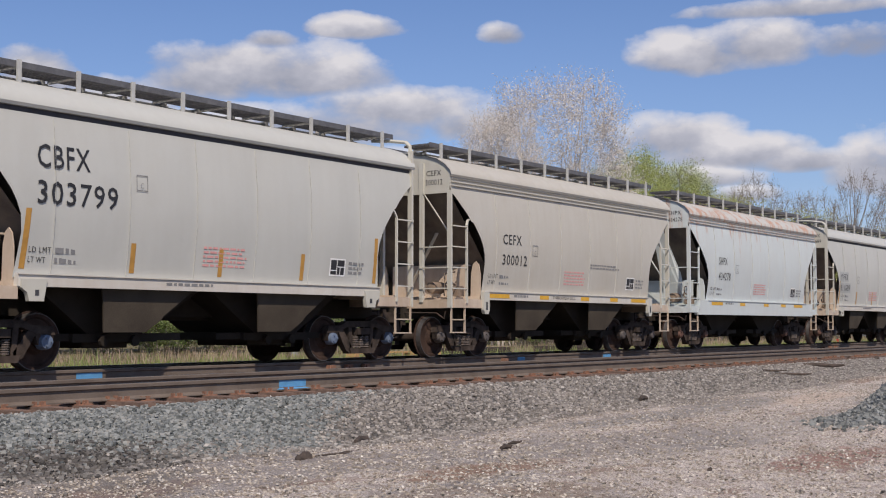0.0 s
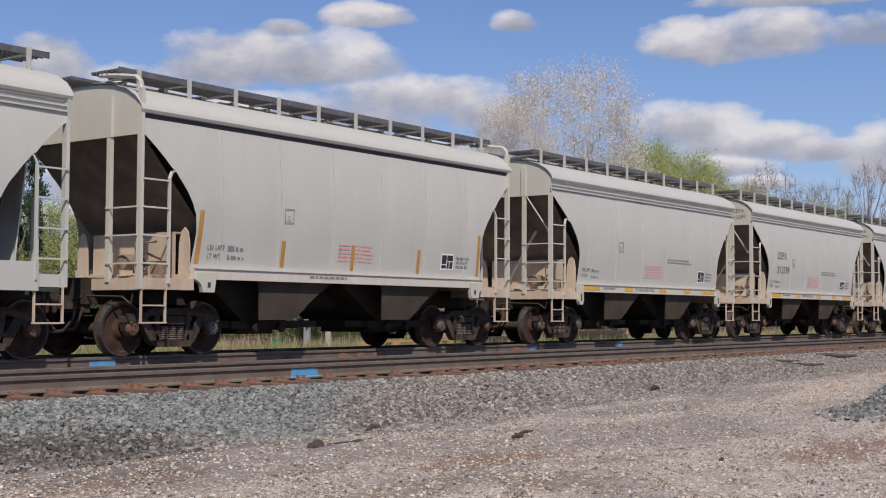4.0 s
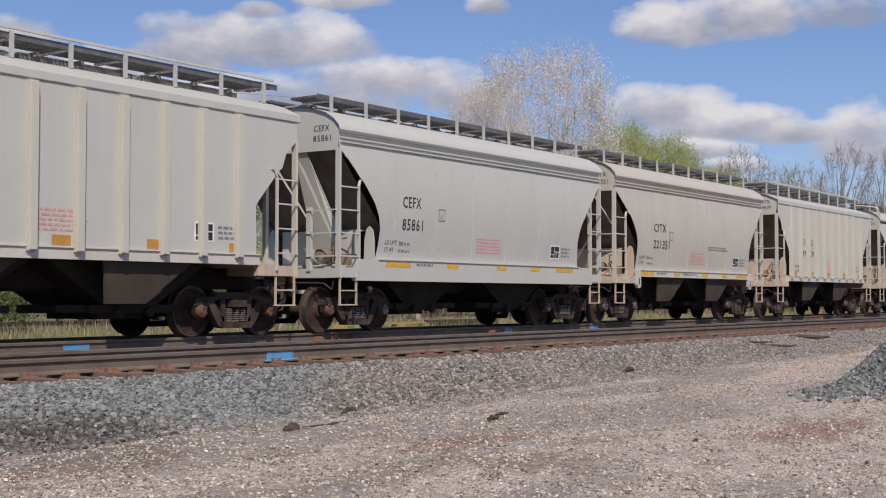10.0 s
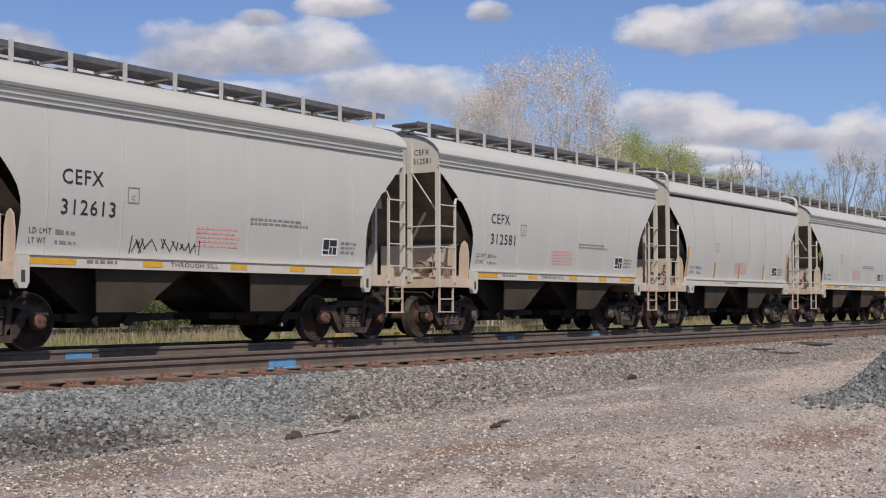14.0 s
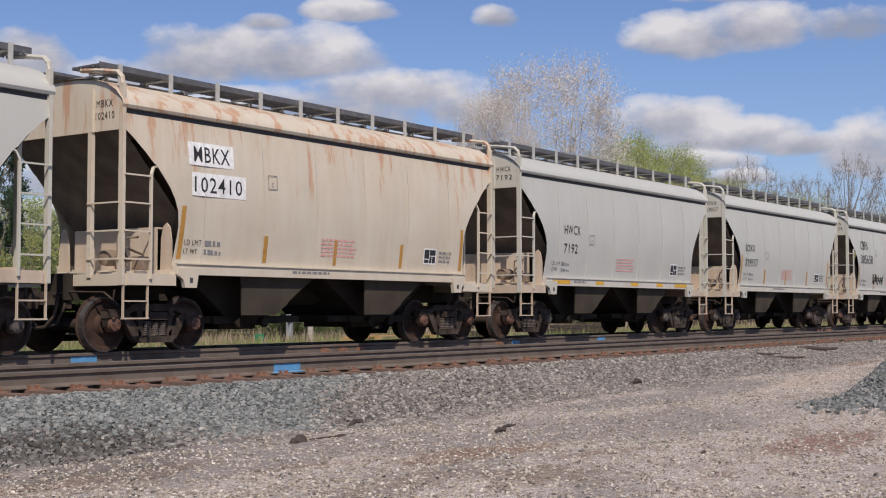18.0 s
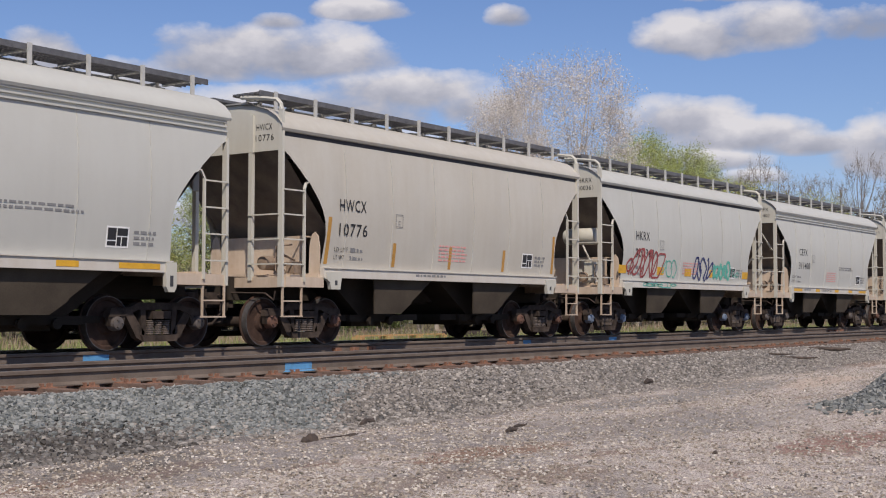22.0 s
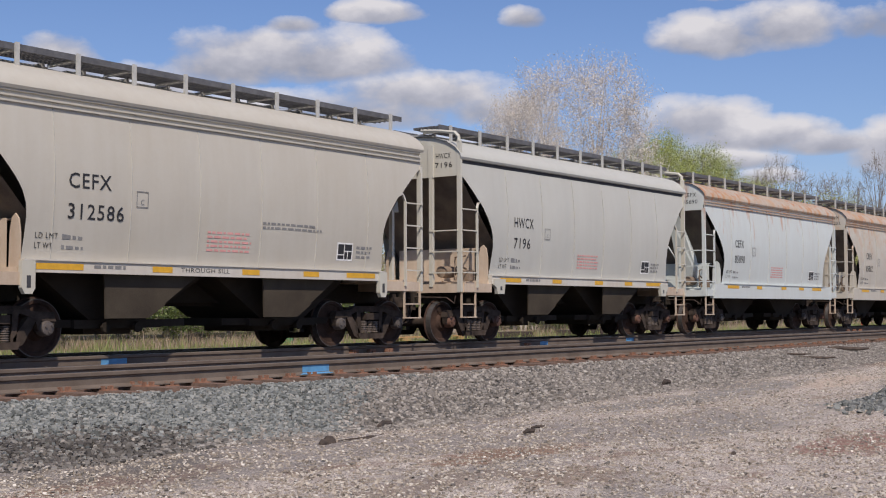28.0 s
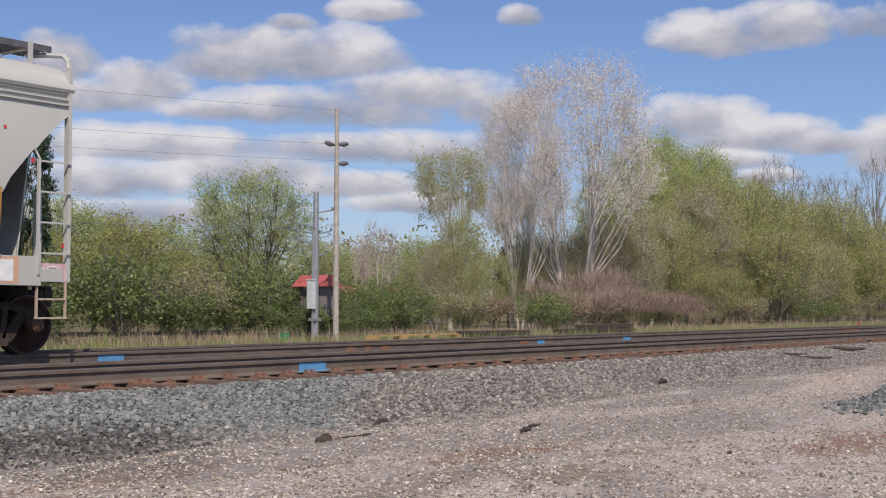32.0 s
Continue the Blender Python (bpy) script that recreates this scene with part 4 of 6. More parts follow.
        P["stripe"] = g.data("eave_seam", BLACKSTRIP)
    if style == "posts":
        P["side_post"] = Geo().prism([(-0.085, 1.40), (0.085, 1.40), (0.085, EAVE - 0.02), (-0.085, EAVE - 0.02)], -1.60, -1.532).prism([(-0.055, 1.42), (0.055, 1.42), (0.055, EAVE - 0.06), (-0.055, EAVE - 0.06)], -1.65, -1.60).data("side_post", PAINT["cream"])
        P["top_rail"] = Geo().box(0.1, LB - 0.1, -1.03, -0.99, 4.80, 4.84).data("top_rail", PAINT["cream"])
    seam = Geo()
    steps = [SILL + 0.02 + (EAVE - 0.16 - SILL) * q / 8 for q in range(9)]
    for a, b in zip(steps[:-1], steps[1:]):
        seam.beam((0, -bow(a) - 0.001, a), (0, -bow(b) - 0.001, b), 0.014, 0.004)
    P["seam"] = seam.data("weld_seam", SEAM)
    return P


FONT = {}


def lettering(text, x, z, height, width, mat, parent, name="lettering", label="", flat=None, end=False):
    """Raised-paint letters that follow the bowed side; width is that of the whole word. On the end sheet, x runs along y."""
    key = (text, mat.name, round(x, 2), round(z, 2), round(height, 3), round(width, 2), flat, end)
    if key not in FONT:
        cu = bpy.data.curves.new("letters", "FONT")
        cu.body, cu.size, cu.space_character = text, 1.0, 1.12
        cu.resolution_u = 2
        cu.offset = 0.006 if height > 0.15 else 0.0
        tmp = bpy.data.objects.new("letters", cu)
        me = bpy.data.meshes.new_from_object(tmp)
        bpy.data.objects.remove(tmp)
        bpy.data.curves.remove(cu)
        co = np.zeros(len(me.vertices) * 3, np.float32)
        me.vertices.foreach_get("co", co)
        co = co.reshape(-1, 3)
        lo, hi = co.min(0), co.max(0)
        u, v = (co[:, 0] - lo[0]) / (hi[0] - lo[0]) * width, (co[:, 1] - lo[1]) / (hi[1] - lo[1]) * height
        if end:
            out = np.stack([np.full(len(u), -0.016), x - u, z + v], -1)
        else:
            out = np.stack([x + u, np.array([-(flat if flat else bow(z + q)) - 0.006 for q in v]), z + v], -1)
        me.vertices.foreach_set("co", out.astype(np.float32).ravel())
        me.update()
        me.materials.append(mat)
        FONT[key] = me
    return child(name, FONT[key], parent, label)


PLATES = {}


def decal(x0, x1, z0, z1, mat, parent, name, label="", lift=0.004, flat=None, lean=0.0):
    """A thin painted or stuck-on rectangle on the side; lean shifts its top."""
    key = (round(x0, 2), round(x1, 2), round(z0, 2), round(z1, 2), mat.name, lift, flat, lean)
    if key not in PLATES:
        n = 4
        rows = [[(x + lean * q / n, -(flat if flat else bow(z0 + (z1 - z0) * q / n)) - lift, z0 + (z1 - z0) * q / n) for x in (x0, x1)] for q in range(n + 1)]
        PLATES[key] = Geo().sheet(rows).data(name, mat)
    return child(name, PLATES[key], parent, label)


BARS = {}


def fine_print(x0, z0, width, rows, pitch, mat, parent, seed=0, flat=None):
    """Lines of writing too small to read, as broken bars."""
    key = (round(x0, 2), round(z0, 2), round(width, 2), rows, pitch, mat.name, seed, flat)
    if key not in BARS:
        r = random.Random(seed * 7 + rows)
        g = Geo()
        for q in range(rows):
            x, z = x0, z0 - q * pitch
            y = -(flat if flat else bow(z)) - 0.005
            last = x0 + width * r.uniform(0.75, 1.0)
            while x < last:
                d = r.uniform(0.05, 0.16)
                i = len(g.v)
                g.v += [(x, y, z), (min(x + d, last), y, z), (min(x + d, last), y, z + pitch * 0.5), (x, y, z + pitch * 0.5)]
                g.f.append((i, i + 1, i + 2, i + 3))
                x += d + 0.035
        BARS[key] = g.data("fine_print", mat)
    return tagged(child("fine_print", BARS[key], parent), kind="stuff")


def smear(seed, x0, x1, z0, z1, loops, mat, parent, name, label, thick=0.05):
    """A looping sprayed line."""
    r = random.Random(seed)
    g = Geo()
    px = x0
    for q in range(loops):
        w = (x1 - x0) / loops
        cx = x0 + w * (q + 0.5)
        pts = []
        a0, turns, bend, lean = r.uniform(0, 6), r.uniform(0.7, 1.5), r.uniform(-0.8, 0.8), r.uniform(-0.2, 0.7)
        rx, rz, cz = w * r.uniform(0.35, 1.05), (z1 - z0) * r.uniform(0.2, 0.55), (z0 + z1) / 2 + r.uniform(-0.1, 0.1) * (z1 - z0)
        for s in range(19):
            t = a0 + s / 18 * 6.28 * turns
            x, z = cx + rx * math.cos(t), cz + rz * math.sin(t + bend * math.sin(2 * t))
            x += (z - cz) * lean
            pts.append((x, max(z0, min(z1, z))))
        for (xa, za), (xb, zb) in zip(pts[:-1], pts[1:]):
            d = Vector((xb - xa, zb - za))
            if d.length < 1e-4:
                continue
            nrm = Vector((-d.y, d.x)).normalized() * thick / 2
            i = len(g.v)
            for xx, zz in ((xa + nrm.x, za + nrm.y), (xa - nrm.x, za - nrm.y), (xb - nrm.x, zb - nrm.y), (xb + nrm.x, zb + nrm.y)):
                g.v.append((xx, -(bow(zz) if zz > 1.49 else 1.55) - 0.0085, zz))
            g.f.append((i, i + 1, i + 2, i + 3))
    return child(name, g.data(name, mat), parent, label)


BUILT = {}
GROUP = "covered hopper cars of the train"


def hopper_car(k, style, tone, mark, number, label, layout="low", caps=0, patch=False, tank=False, brake=False, extra=None, at=None, boxed=False, size=1.0):
    """One car with all its parts; layout tells where the marks and reflectors are."""
    key = (style, tone, k > 20)
    if key not in BUILT:
        BUILT[key] = painted_meshes(k, style, tone)
    P = BUILT[key]
    car = tagged(new("hopper_car"), label, "freight car", GROUP)
    child("side_sheet", P["side"], car)
    child("roof_sheet", P["roof"], car)
    child("center_sill", S["center_sill"], car)
    child("side_sill", P["sill"], car)
    child("side_sill", P["sill"], car).matrix_basis = pose(LB, 0, 0, 0, 0, 180)
    flat = 1.53 if style == "posts" else None
    for j in (0, 1):
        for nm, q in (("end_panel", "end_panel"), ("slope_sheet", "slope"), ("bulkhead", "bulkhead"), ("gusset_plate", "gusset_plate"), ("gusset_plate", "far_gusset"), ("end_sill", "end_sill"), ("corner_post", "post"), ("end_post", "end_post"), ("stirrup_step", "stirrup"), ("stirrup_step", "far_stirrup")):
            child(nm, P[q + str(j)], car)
        if style != "posts" and not style.startswith("old"):
            pad = child("jacking_pad", P["pad%d" % j], car)
            child("slot", P["pad_slot%d" % j], pad)
        if "strut%d" % j in P:
            child("strut", P["strut%d" % j], car, "diagonal stiffener under the end panel")
        if "brace%d" % j in P:
            child("end_brace", P["brace%d" % j], car)
        ladder = child("ladder", P["ladder%d" % j], car)
        for q in range(4):
            child("rung", P["rung%d" % j], ladder).location = (0, 0, 1.52 + q * 0.455)
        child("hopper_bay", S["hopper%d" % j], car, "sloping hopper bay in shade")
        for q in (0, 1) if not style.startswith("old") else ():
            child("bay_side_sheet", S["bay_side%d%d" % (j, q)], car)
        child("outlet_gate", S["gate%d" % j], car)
        cp = child("coupler", S["coupler"], car)
        cp.matrix_basis = pose(0, 0, 0) if j == 0 else pose(LB, 0, 0, 0, 0, 180)
        # truck with its springs
        tr = child("truck", S["bolster"], car, "cast-steel two-axle truck")
        tr.location = (TRUCKS[j], 0, 0)
        for s in (0, 180):
            child("side_frame", S["side_frame"], tr).matrix_basis = pose(0, 0, 0, 0, 0, s)
            for cx in (-0.17, 0.0, 0.17) if s == 0 else (0.0,):
                child("coil_spring", S["spring"], tr).matrix_basis = pose(cx, 0, 0, 0, 0, s)
        for s in (-1, 1):
            ax = child("wheelset", S["axle"], car)
            ax.location = (TRUCKS[j] + s * 0.889, 0, 0.457)
            ax["rolls"] = 1
            for side in (0, 180):
                wh = child("wheel", S["wheel"], ax)
                wh.matrix_basis = pose(0, -0.78 if side == 0 else 0.78, 0, 0, 0, side)
                if side == 0:
                    child("bearing_cap", S["cap%d" % (caps if caps != 3 else (1, 2, 2, 1)[j * 2 + (s > 0)])], ax).location = (0, -1.07, 0)
                    child("tyre", S["tread"], ax).location = (0, -0.78, 0)
    child("brake_cylinder", S["brake_cylinder"], car, "grimy brake cylinder and pipes on the end platform")
    child("uncoupling_lever", S["uncoupling_lever"], car)
    child("uncoupling_lever", S["uncoupling_lever"], car).matrix_basis = pose(LB, 0, 0, 0, 0, 180)
    end_ladder = child("end_ladder", P["end_rung"], car)
    end_ladder.location = (0, 0, 1.52)
    for q in range(1, 3):
        child("rung", P["end_rung"], end_ladder).location = (0, 0, q * 0.455)
    child("brake_wheel", S["brake_wheel"], car).location = (LB + 0.22, 0.55, 2.55)
    child("running_board", S["running_board"], car)
    child("running_board", S["running_board"], car).matrix_basis = pose(LB, 0, 0, 0, 0, 180)
    for q in range(10):
        child("bracket", S["gusset" if style == "teal" else "bracket"], car).location = (0.35 + q * (LB - 0.7) / 9, 0, 0)
    for q in range(4):
        child("roof_hatch", S["hatch"], car).location = (0.25 + q * 2.6, 0, 0)
    for q in range(3):
        if "rib%d" % q in P:
            child("eave_rib", P["rib%d" % q], car)
    if "stripe" in P:
        child("eave_seam", P["stripe"], car, "black strip drawn as shadow under the eave")
    if style == "posts":
        for q in range(10):
            child("side_post", P["side_post"], car).location = (1.28 + q * 0.88, 0, 0)
        child("top_rail", P["top_rail"], car)
    else:
        for q in range(6):
            child("weld_seam", P["seam"], car).location = (1.75 + q * (LB - 3.5) / 5, 0, 0)
    if tank:
        g = Geo().lathe([(0.15, 0.05), (0.17, 0.19), (0.25, 0.22), (1.05, 0.22), (1.13, 0.19), (1.15, 0.05)], 18, "y", (0.45, -1.35, 2.62))
        part("air_reservoir", g, PAINT["cream"], car, "cream-painted air reservoir on the end frame", True)
        b = Geo().box(0.30, 0.62, -1.15, -0.85, 1.40, 1.95).box(0.36, 0.56, -0.75, -0.55, 1.40, 1.75)
        b.tube([(0.45, -1.0, 1.9), (0.3, -0.9, 2.2), (0.4, -0.7, 2.5)], 0.025, 6).tube([(0.1, -1.3, 1.38), (0.3, -1.1, 1.6), (0.3, -0.5, 1.5)], 0.025, 6)
        part("brake_valve", b, PAINT["cream"], car)
    # marks
    hi = layout == "high"
    mx, mz, nz = (1.42, 3.08, 2.53) if hi else (2.0 if layout == "low" else 1.55, 2.58, 2.11)
    mh, nh = (0.36, 0.36) if hi else (0.235, 0.24)
    mw, nw = (0.98, 1.52) if hi else (0.80, 1.06)
    if patch is True:
        mx, mz, mh, mw, nz, nh, nw = 1.50, 3.22, 0.27, 0.85, 2.70, 0.27, 1.14
    if layout == "square":
        mx = 1.86
    if at:
        mx, mz, nz = at
    if style == "old":
        mw, nw = mw * 0.8, nw * 0.85
    mh, mw, nh, nw = mh * size, mw * size, nh * size, nw * size
    if len(number) < 6:
        nw *= len(number) / 6.2
    if patch:
        vinyl, tint = (PATCH, "white vinyl patch") if patch is True else (PAINTOUT if patch == "grey" else PAINT["white"], patch + " painted-out patch")
        decal(mx - 0.12, mx + mw + 0.1, mz - 0.06, mz + mh + 0.07, vinyl, car, "decal", tint)
        decal(mx - 0.06, mx + nw + 0.1, nz - 0.06, nz + nh + 0.07, vinyl, car, "decal", tint)
    if boxed:
        decal(mx - 0.06, mx + mw + 0.06, mz - 0.05, mz + mh + 0.05, BLACK, car, "decal", "black box behind the mark", 0.004)
    if style == "posts":
        lettering(mark[:2], 2.40, 2.62, 0.21, 0.36, BLACK, car, "reporting_mark", flat=1.53)
        lettering(mark[2:], 3.28, 2.62, 0.21, 0.34, BLACK, car, "reporting_mark", flat=1.53)
        lettering(number[:3], 2.36, 2.20, 0.22, 0.46, BLACK, car, "car_number", flat=1.53)
        lettering(number[3:], 3.26, 2.20, 0.22, 0.44, BLACK, car, "car_number", flat=1.53)
    elif mark:
        lettering(mark, mx, mz, mh, mw, PATCH if boxed else BLACK, car, "reporting_mark")
        lettering(number, mx, nz, nh, nw, BLACK, car, "car_number")
    if mark:
        lettering(mark, -0.86, 4.0, 0.12, 0.40, BLACK, car, "reporting_mark", end=True)
        lettering(number, -0.84, 3.80, 0.12, 0.46, BLACK, car, "car_number", end=True)
    # plate box, weights, notices and the consolidated stencil
    bx = 3.3 if not hi else 3.32
    bz = 2.36 if not hi else 2.88
    for a, b, c, d in ((0, 0.24, 0, 0.015), (0, 0.24, 0.245, 0.26), (0, 0.015, 0, 0.26), (0.225, 0.24, 0, 0.26)):
        decal(bx + a, bx + b, bz + c, bz + d, GREYINK, car, "plate_box", lift=0.005, flat=flat)
    lettering("C", bx + 0.085, bz + 0.045, 0.085, 0.07, GREYINK, car, "stencil", flat=flat)
    wx = 1.45 if not hi else 1.32
    lettering("LD LMT", wx, 1.80, 0.085, 0.40, BLACK, car, "stencil", flat=flat)
    fine_print(wx + 0.48, 1.80, 0.46, 1, 0.17, GREYINK, car, 1, flat)
    lettering("LT WT", wx, 1.65, 0.085, 0.31, BLACK, car, "stencil", flat=flat)
    fine_print(wx + 0.48, 1.65, 0.40, 1, 0.17, GREYINK, car, 2, flat)
    fine_print(4.85, 2.02, 1.05, 5, 0.075, PINK, car, 3, flat)
    if style in ("ribbed",):
        fine_print(6.15, 2.24, 1.55, 2, 0.075, GREYINK, car, 4, flat)
    decal(8.16, 8.62, 1.66, 2.0, PATCH, car, "stencil_frame", lift=0.004, flat=flat)
    for a, b, c, d in ((8.19, 8.36, 1.78, 1.97), (8.38, 8.59, 1.85, 1.97), (8.38, 8.46, 1.69, 1.83), (8.19, 8.36, 1.69, 1.76), (8.48, 8.59, 1.69, 1.83)):
        decal(a, b, c, d, BLACK, car, "stencil_block", lift=0.007, flat=flat)
    fine_print(8.72, 1.90, 0.5, 3, 0.09, GREYINK, car, 5, flat)
    # reflectors
    if layout == "low" and style != "posts":
        for x in (1.45, 3.65, 4.75, 5.65, 7.2, 8.4):
            if x in (3.65, 5.65, 7.2):
                decal(x, x + 0.42, 1.335, 1.43, YELLOW, car, "reflector", "yellow reflector strip", 0.004, 1.551)
            elif x in (1.45, 8.4):
                decal(x, x + 0.85, 1.335, 1.43, YELLOW, car, "reflector", "yellow reflector strip", 0.004, 1.551)
        fine_print(2.5, 1.37, 0.8, 1, 0.1, GREYINK, car, 6, 1.551)
        if style == "ribbed":
            lettering("THROUGH SILL", 4.25, 1.35, 0.075, 1.1, BLACK, car, "stencil", flat=1.551)
    elif style == "posts":
        for x in (1.50, 3.3, 5.2, 7.1, 9.0):
            decal(x, x + 0.36, 1.50, 1.66, AMBER, car, "reflector", "amber reflector square", 0.004, flat)
    elif layout == "square":
        for x in (0.96, 3.2, 5.0, 6.7, 9.2):
            decal(x, x + 0.44, 1.66, 1.88, YELLOW, car, "reflector", "yellow reflector square", 0.004)
    else:
        for x, zt in ((1.17, 2.45), (3.26, 2.03), (5.22, 2.04), (7.33, 2.04), (9.5, 2.45)):
            decal(x, x + 0.10, 1.55, zt, AMBER, car, "reflector", "amber reflector strip", 0.004, lean=0.06 if x < 2 else (-0.02 if x > 9 else 0.0))
        fine_print(4.0, 1.37, 1.4, 1, 0.09, GREYINK, car, 6, 1.551)
    if extra:
        extra(car)
    return car

# ---------------------------------------------------------------- the train, car by car


def orange_lettering(car):
    """Big bubble graffiti in orange with dark outlines, over the whole side."""
    org, dark = mottled("orange_spray", (0.74, 0.36, 0.13), (0.66, 0.42, 0.26), 0.9, 0.6, 0.0, 0.05), plain("dark_spray", (0.10, 0.07, 0.10), 0.6)

    def fill(pts, mat, lift, label="orange spray-painted graffiti"):
        """Paint inside an outline, laid on the bowed side in thin strips."""
        g, n = Geo(), len(pts)

        def spans(z):
            hit = sorted(pts[q][0] + (z - pts[q][1]) * (pts[(q + 1) % n][0] - pts[q][0]) / (pts[(q + 1) % n][1] - pts[q][1]) for q in range(n) if (pts[q][1] <= z) != (pts[(q + 1) % n][1] <= z))
            return list(zip(hit[::2], hit[1::2]))

        z, top = min(p[1] for p in pts) + 0.001, max(p[1] for p in pts) - 0.001
        while z < top:
            z2 = min(z + 0.025, top)
            lo, hi = spans(z), spans(z2)
            for (a, b), (c, d) in zip(lo, hi if len(hi) == len(lo) else lo):
                i = len(g.v)
                g.v += [(a, -bow(z) - lift, z), (b, -bow(z) - lift, z), (d, -bow(z2) - lift, z2), (c, -bow(z2) - lift, z2)]
                g.f.append((i, i + 1, i + 2, i + 3))
            z = z2
        return child("graffiti", g.data("graffiti", mat), car, label)

    def edge(pts, mat, lift, thick):
        """A drawn outline with a slightly unsteady hand."""
        g = Geo()
        for (xa, za), (xb, zb) in zip(pts, pts[1:] + pts[:1]):
            for q in range(4):
                x0, z0, x1, z1 = xa + (xb - xa) * q / 4, za + (zb - za) * q / 4, xa + (xb - xa) * (q + 1) / 4, za + (zb - za) * (q + 1) / 4
                g.beam((x0, -bow(z0) - lift, z0), (x1, -bow(z1) - lift, z1), 0.004, thick)
        return child("graffiti_outline", g.data("graffiti_outline", mat), car, "dark sprayed outline")

    arch = [(0.93, 1.5), (0.93, 2.1), (1.0, 2.6), (1.15, 3.0), (1.4, 3.28), (1.7, 3.43), (2.0, 3.46), (2.35, 3.38), (2.7, 3.14), (2.98, 2.75), (3.18, 2.25), (3.32, 1.5)]
    zig = [(3.35, 3.28), (5.35, 3.1), (5.3, 2.78), (4.45, 2.02), (5.2, 2.06), (5.25, 1.5), (3.4, 1.5), (3.45, 1.78), (4.2, 2.72), (3.4, 2.68)]
    mid = [(5.4, 3.08), (5.78, 3.0), (5.95, 2.66), (6.6, 2.7), (6.85, 3.1), (7.45, 3.04), (7.42, 1.5), (6.92, 1.5), (6.75, 2.02), (6.3, 2.0), (6.12, 1.5), (5.35, 1.5)]
    last = [(7.55, 1.5), (7.6, 3.1), (8.6, 3.02), (9.52, 2.86), (9.4, 2.2), (9.25, 1.5), (8.7, 1.5), (8.5, 1.8), (8.2, 1.5)]
    for pts in (arch, zig, mid, last):
        fill(pts, org, 0.006)
        edge(pts, dark, 0.009, 0.024)
    hole = [(2.2, 1.55), (2.2, 2.5), (2.4, 2.6), (2.6, 2.45), (2.68, 2.1), (2.68, 1.55)]
    fill(hole, dark, 0.010, "dark counter of a letter")
    violet = plain("violet_spray", (0.34, 0.16, 0.30), 0.6)
    for pts in ([(3.75, 1.85), (4.1, 2.3), (4.25, 2.1), (3.95, 1.8)], [(3.5, 2.3), (3.75, 2.55), (4.0, 2.55), (3.7, 2.2)], [(5.95, 2.1), (6.1, 2.4), (6.5, 2.42), (6.35, 2.15)]):
        fill(pts, dark, 0.010, "dark counter of a letter")
    fill([(8.1, 2.2), (8.2, 2.75), (8.7, 2.6), (8.75, 2.4), (8.4, 2.15)], violet, 0.010, "violet counter of a letter")
    for q, (x0, x1) in enumerate(((3.5, 5.1), (5.5, 7.2), (7.7, 9.2))):
        smear(61 + q, x0, x1, 1.7, 2.9, 3, plain("cream_spray", (0.78, 0.66, 0.50), 0.6), car, "graffiti", "pale looping highlight line", 0.025).location = (0, -0.004, 0)
    r = random.Random(5)
    for q in range(34):
        x, z, d = r.uniform(1.1, 3.1) if q % 3 else r.uniform(3.5, 7.3), r.uniform(1.65, 3.2), r.uniform(0.04, 0.075)
        if q % 3 and (x - 2.0) ** 2 / 1.1 + (z - 2.3) ** 2 / 1.1 > 1:
            continue
        ring = [(x + d * 0.7 * math.cos(t * 0.785), z + d * 1.3 * math.sin(t * 0.785)) for t in range(8)]
        fill(ring, PATCH, 0.012, "white sprayed dot").name = "paint_dot"
    decal(1.25, 2.35, 1.52, 2.56, PATCH, car, "decal", "white vinyl patch", 0.014)
    BLK = 0.012
    for text, z, h, wd in (("NDYX", 2.12, 0.2, 0.72), ("298141", 1.78, 0.2, 0.82)):
        ob = lettering(text, 1.34, z, h, wd, BLACK, car, "reporting_mark")
        ob.location = (0, -BLK, 0)
    fine_print(1.4, 1.62, 0.6, 1, 0.1, GREYINK, car, 8).location = (0, -BLK, 0)
    for x in (1.4, 3.6, 5.4, 7.4, 9.0):
        decal(x, x + 0.8, 1.10, 1.41, PATCH, car, "decal", "white stencil patch", 0.006, 1.551)
        fine_print(x + 0.08, 1.32, 0.62, 2, 0.1, GREYINK, car, 11, 1.558)
    decal(0.62, 9.9, 1.06, 1.455, mottled("orange_overspray", (0.62, 0.36, 0.20), (0.55, 0.42, 0.38), 0.8, 0.7, 0.0, 0.05), car, "overspray", "orange and pink overspray on the sill", 0.003, 1.551)
    decal(9.8, LB + 0.02, 1.105, 1.375, plain("faded_pink_spray", (0.60, 0.40, 0.42), 0.7), car, "overspray", "pink overspray on the end sill", 0.003, 1.502)
    smear(31, 9.85, 10.6, 1.15, 1.34, 4, PATCH, car, "graffiti", "white looping scribble on the end sill", 0.02).location = (0, 0.042, 0)
    for x, z, d in ((10.08, 2.85, 0.07), (10.74, 1.44, 0.05), (10.7, 1.62, 0.06), (9.6, 3.3, 0.05)):
        decal(x, x + d, z, z + d, RED, car, "paint_dot", "red paint fleck", 0.012 if x < 10 else -0.03)


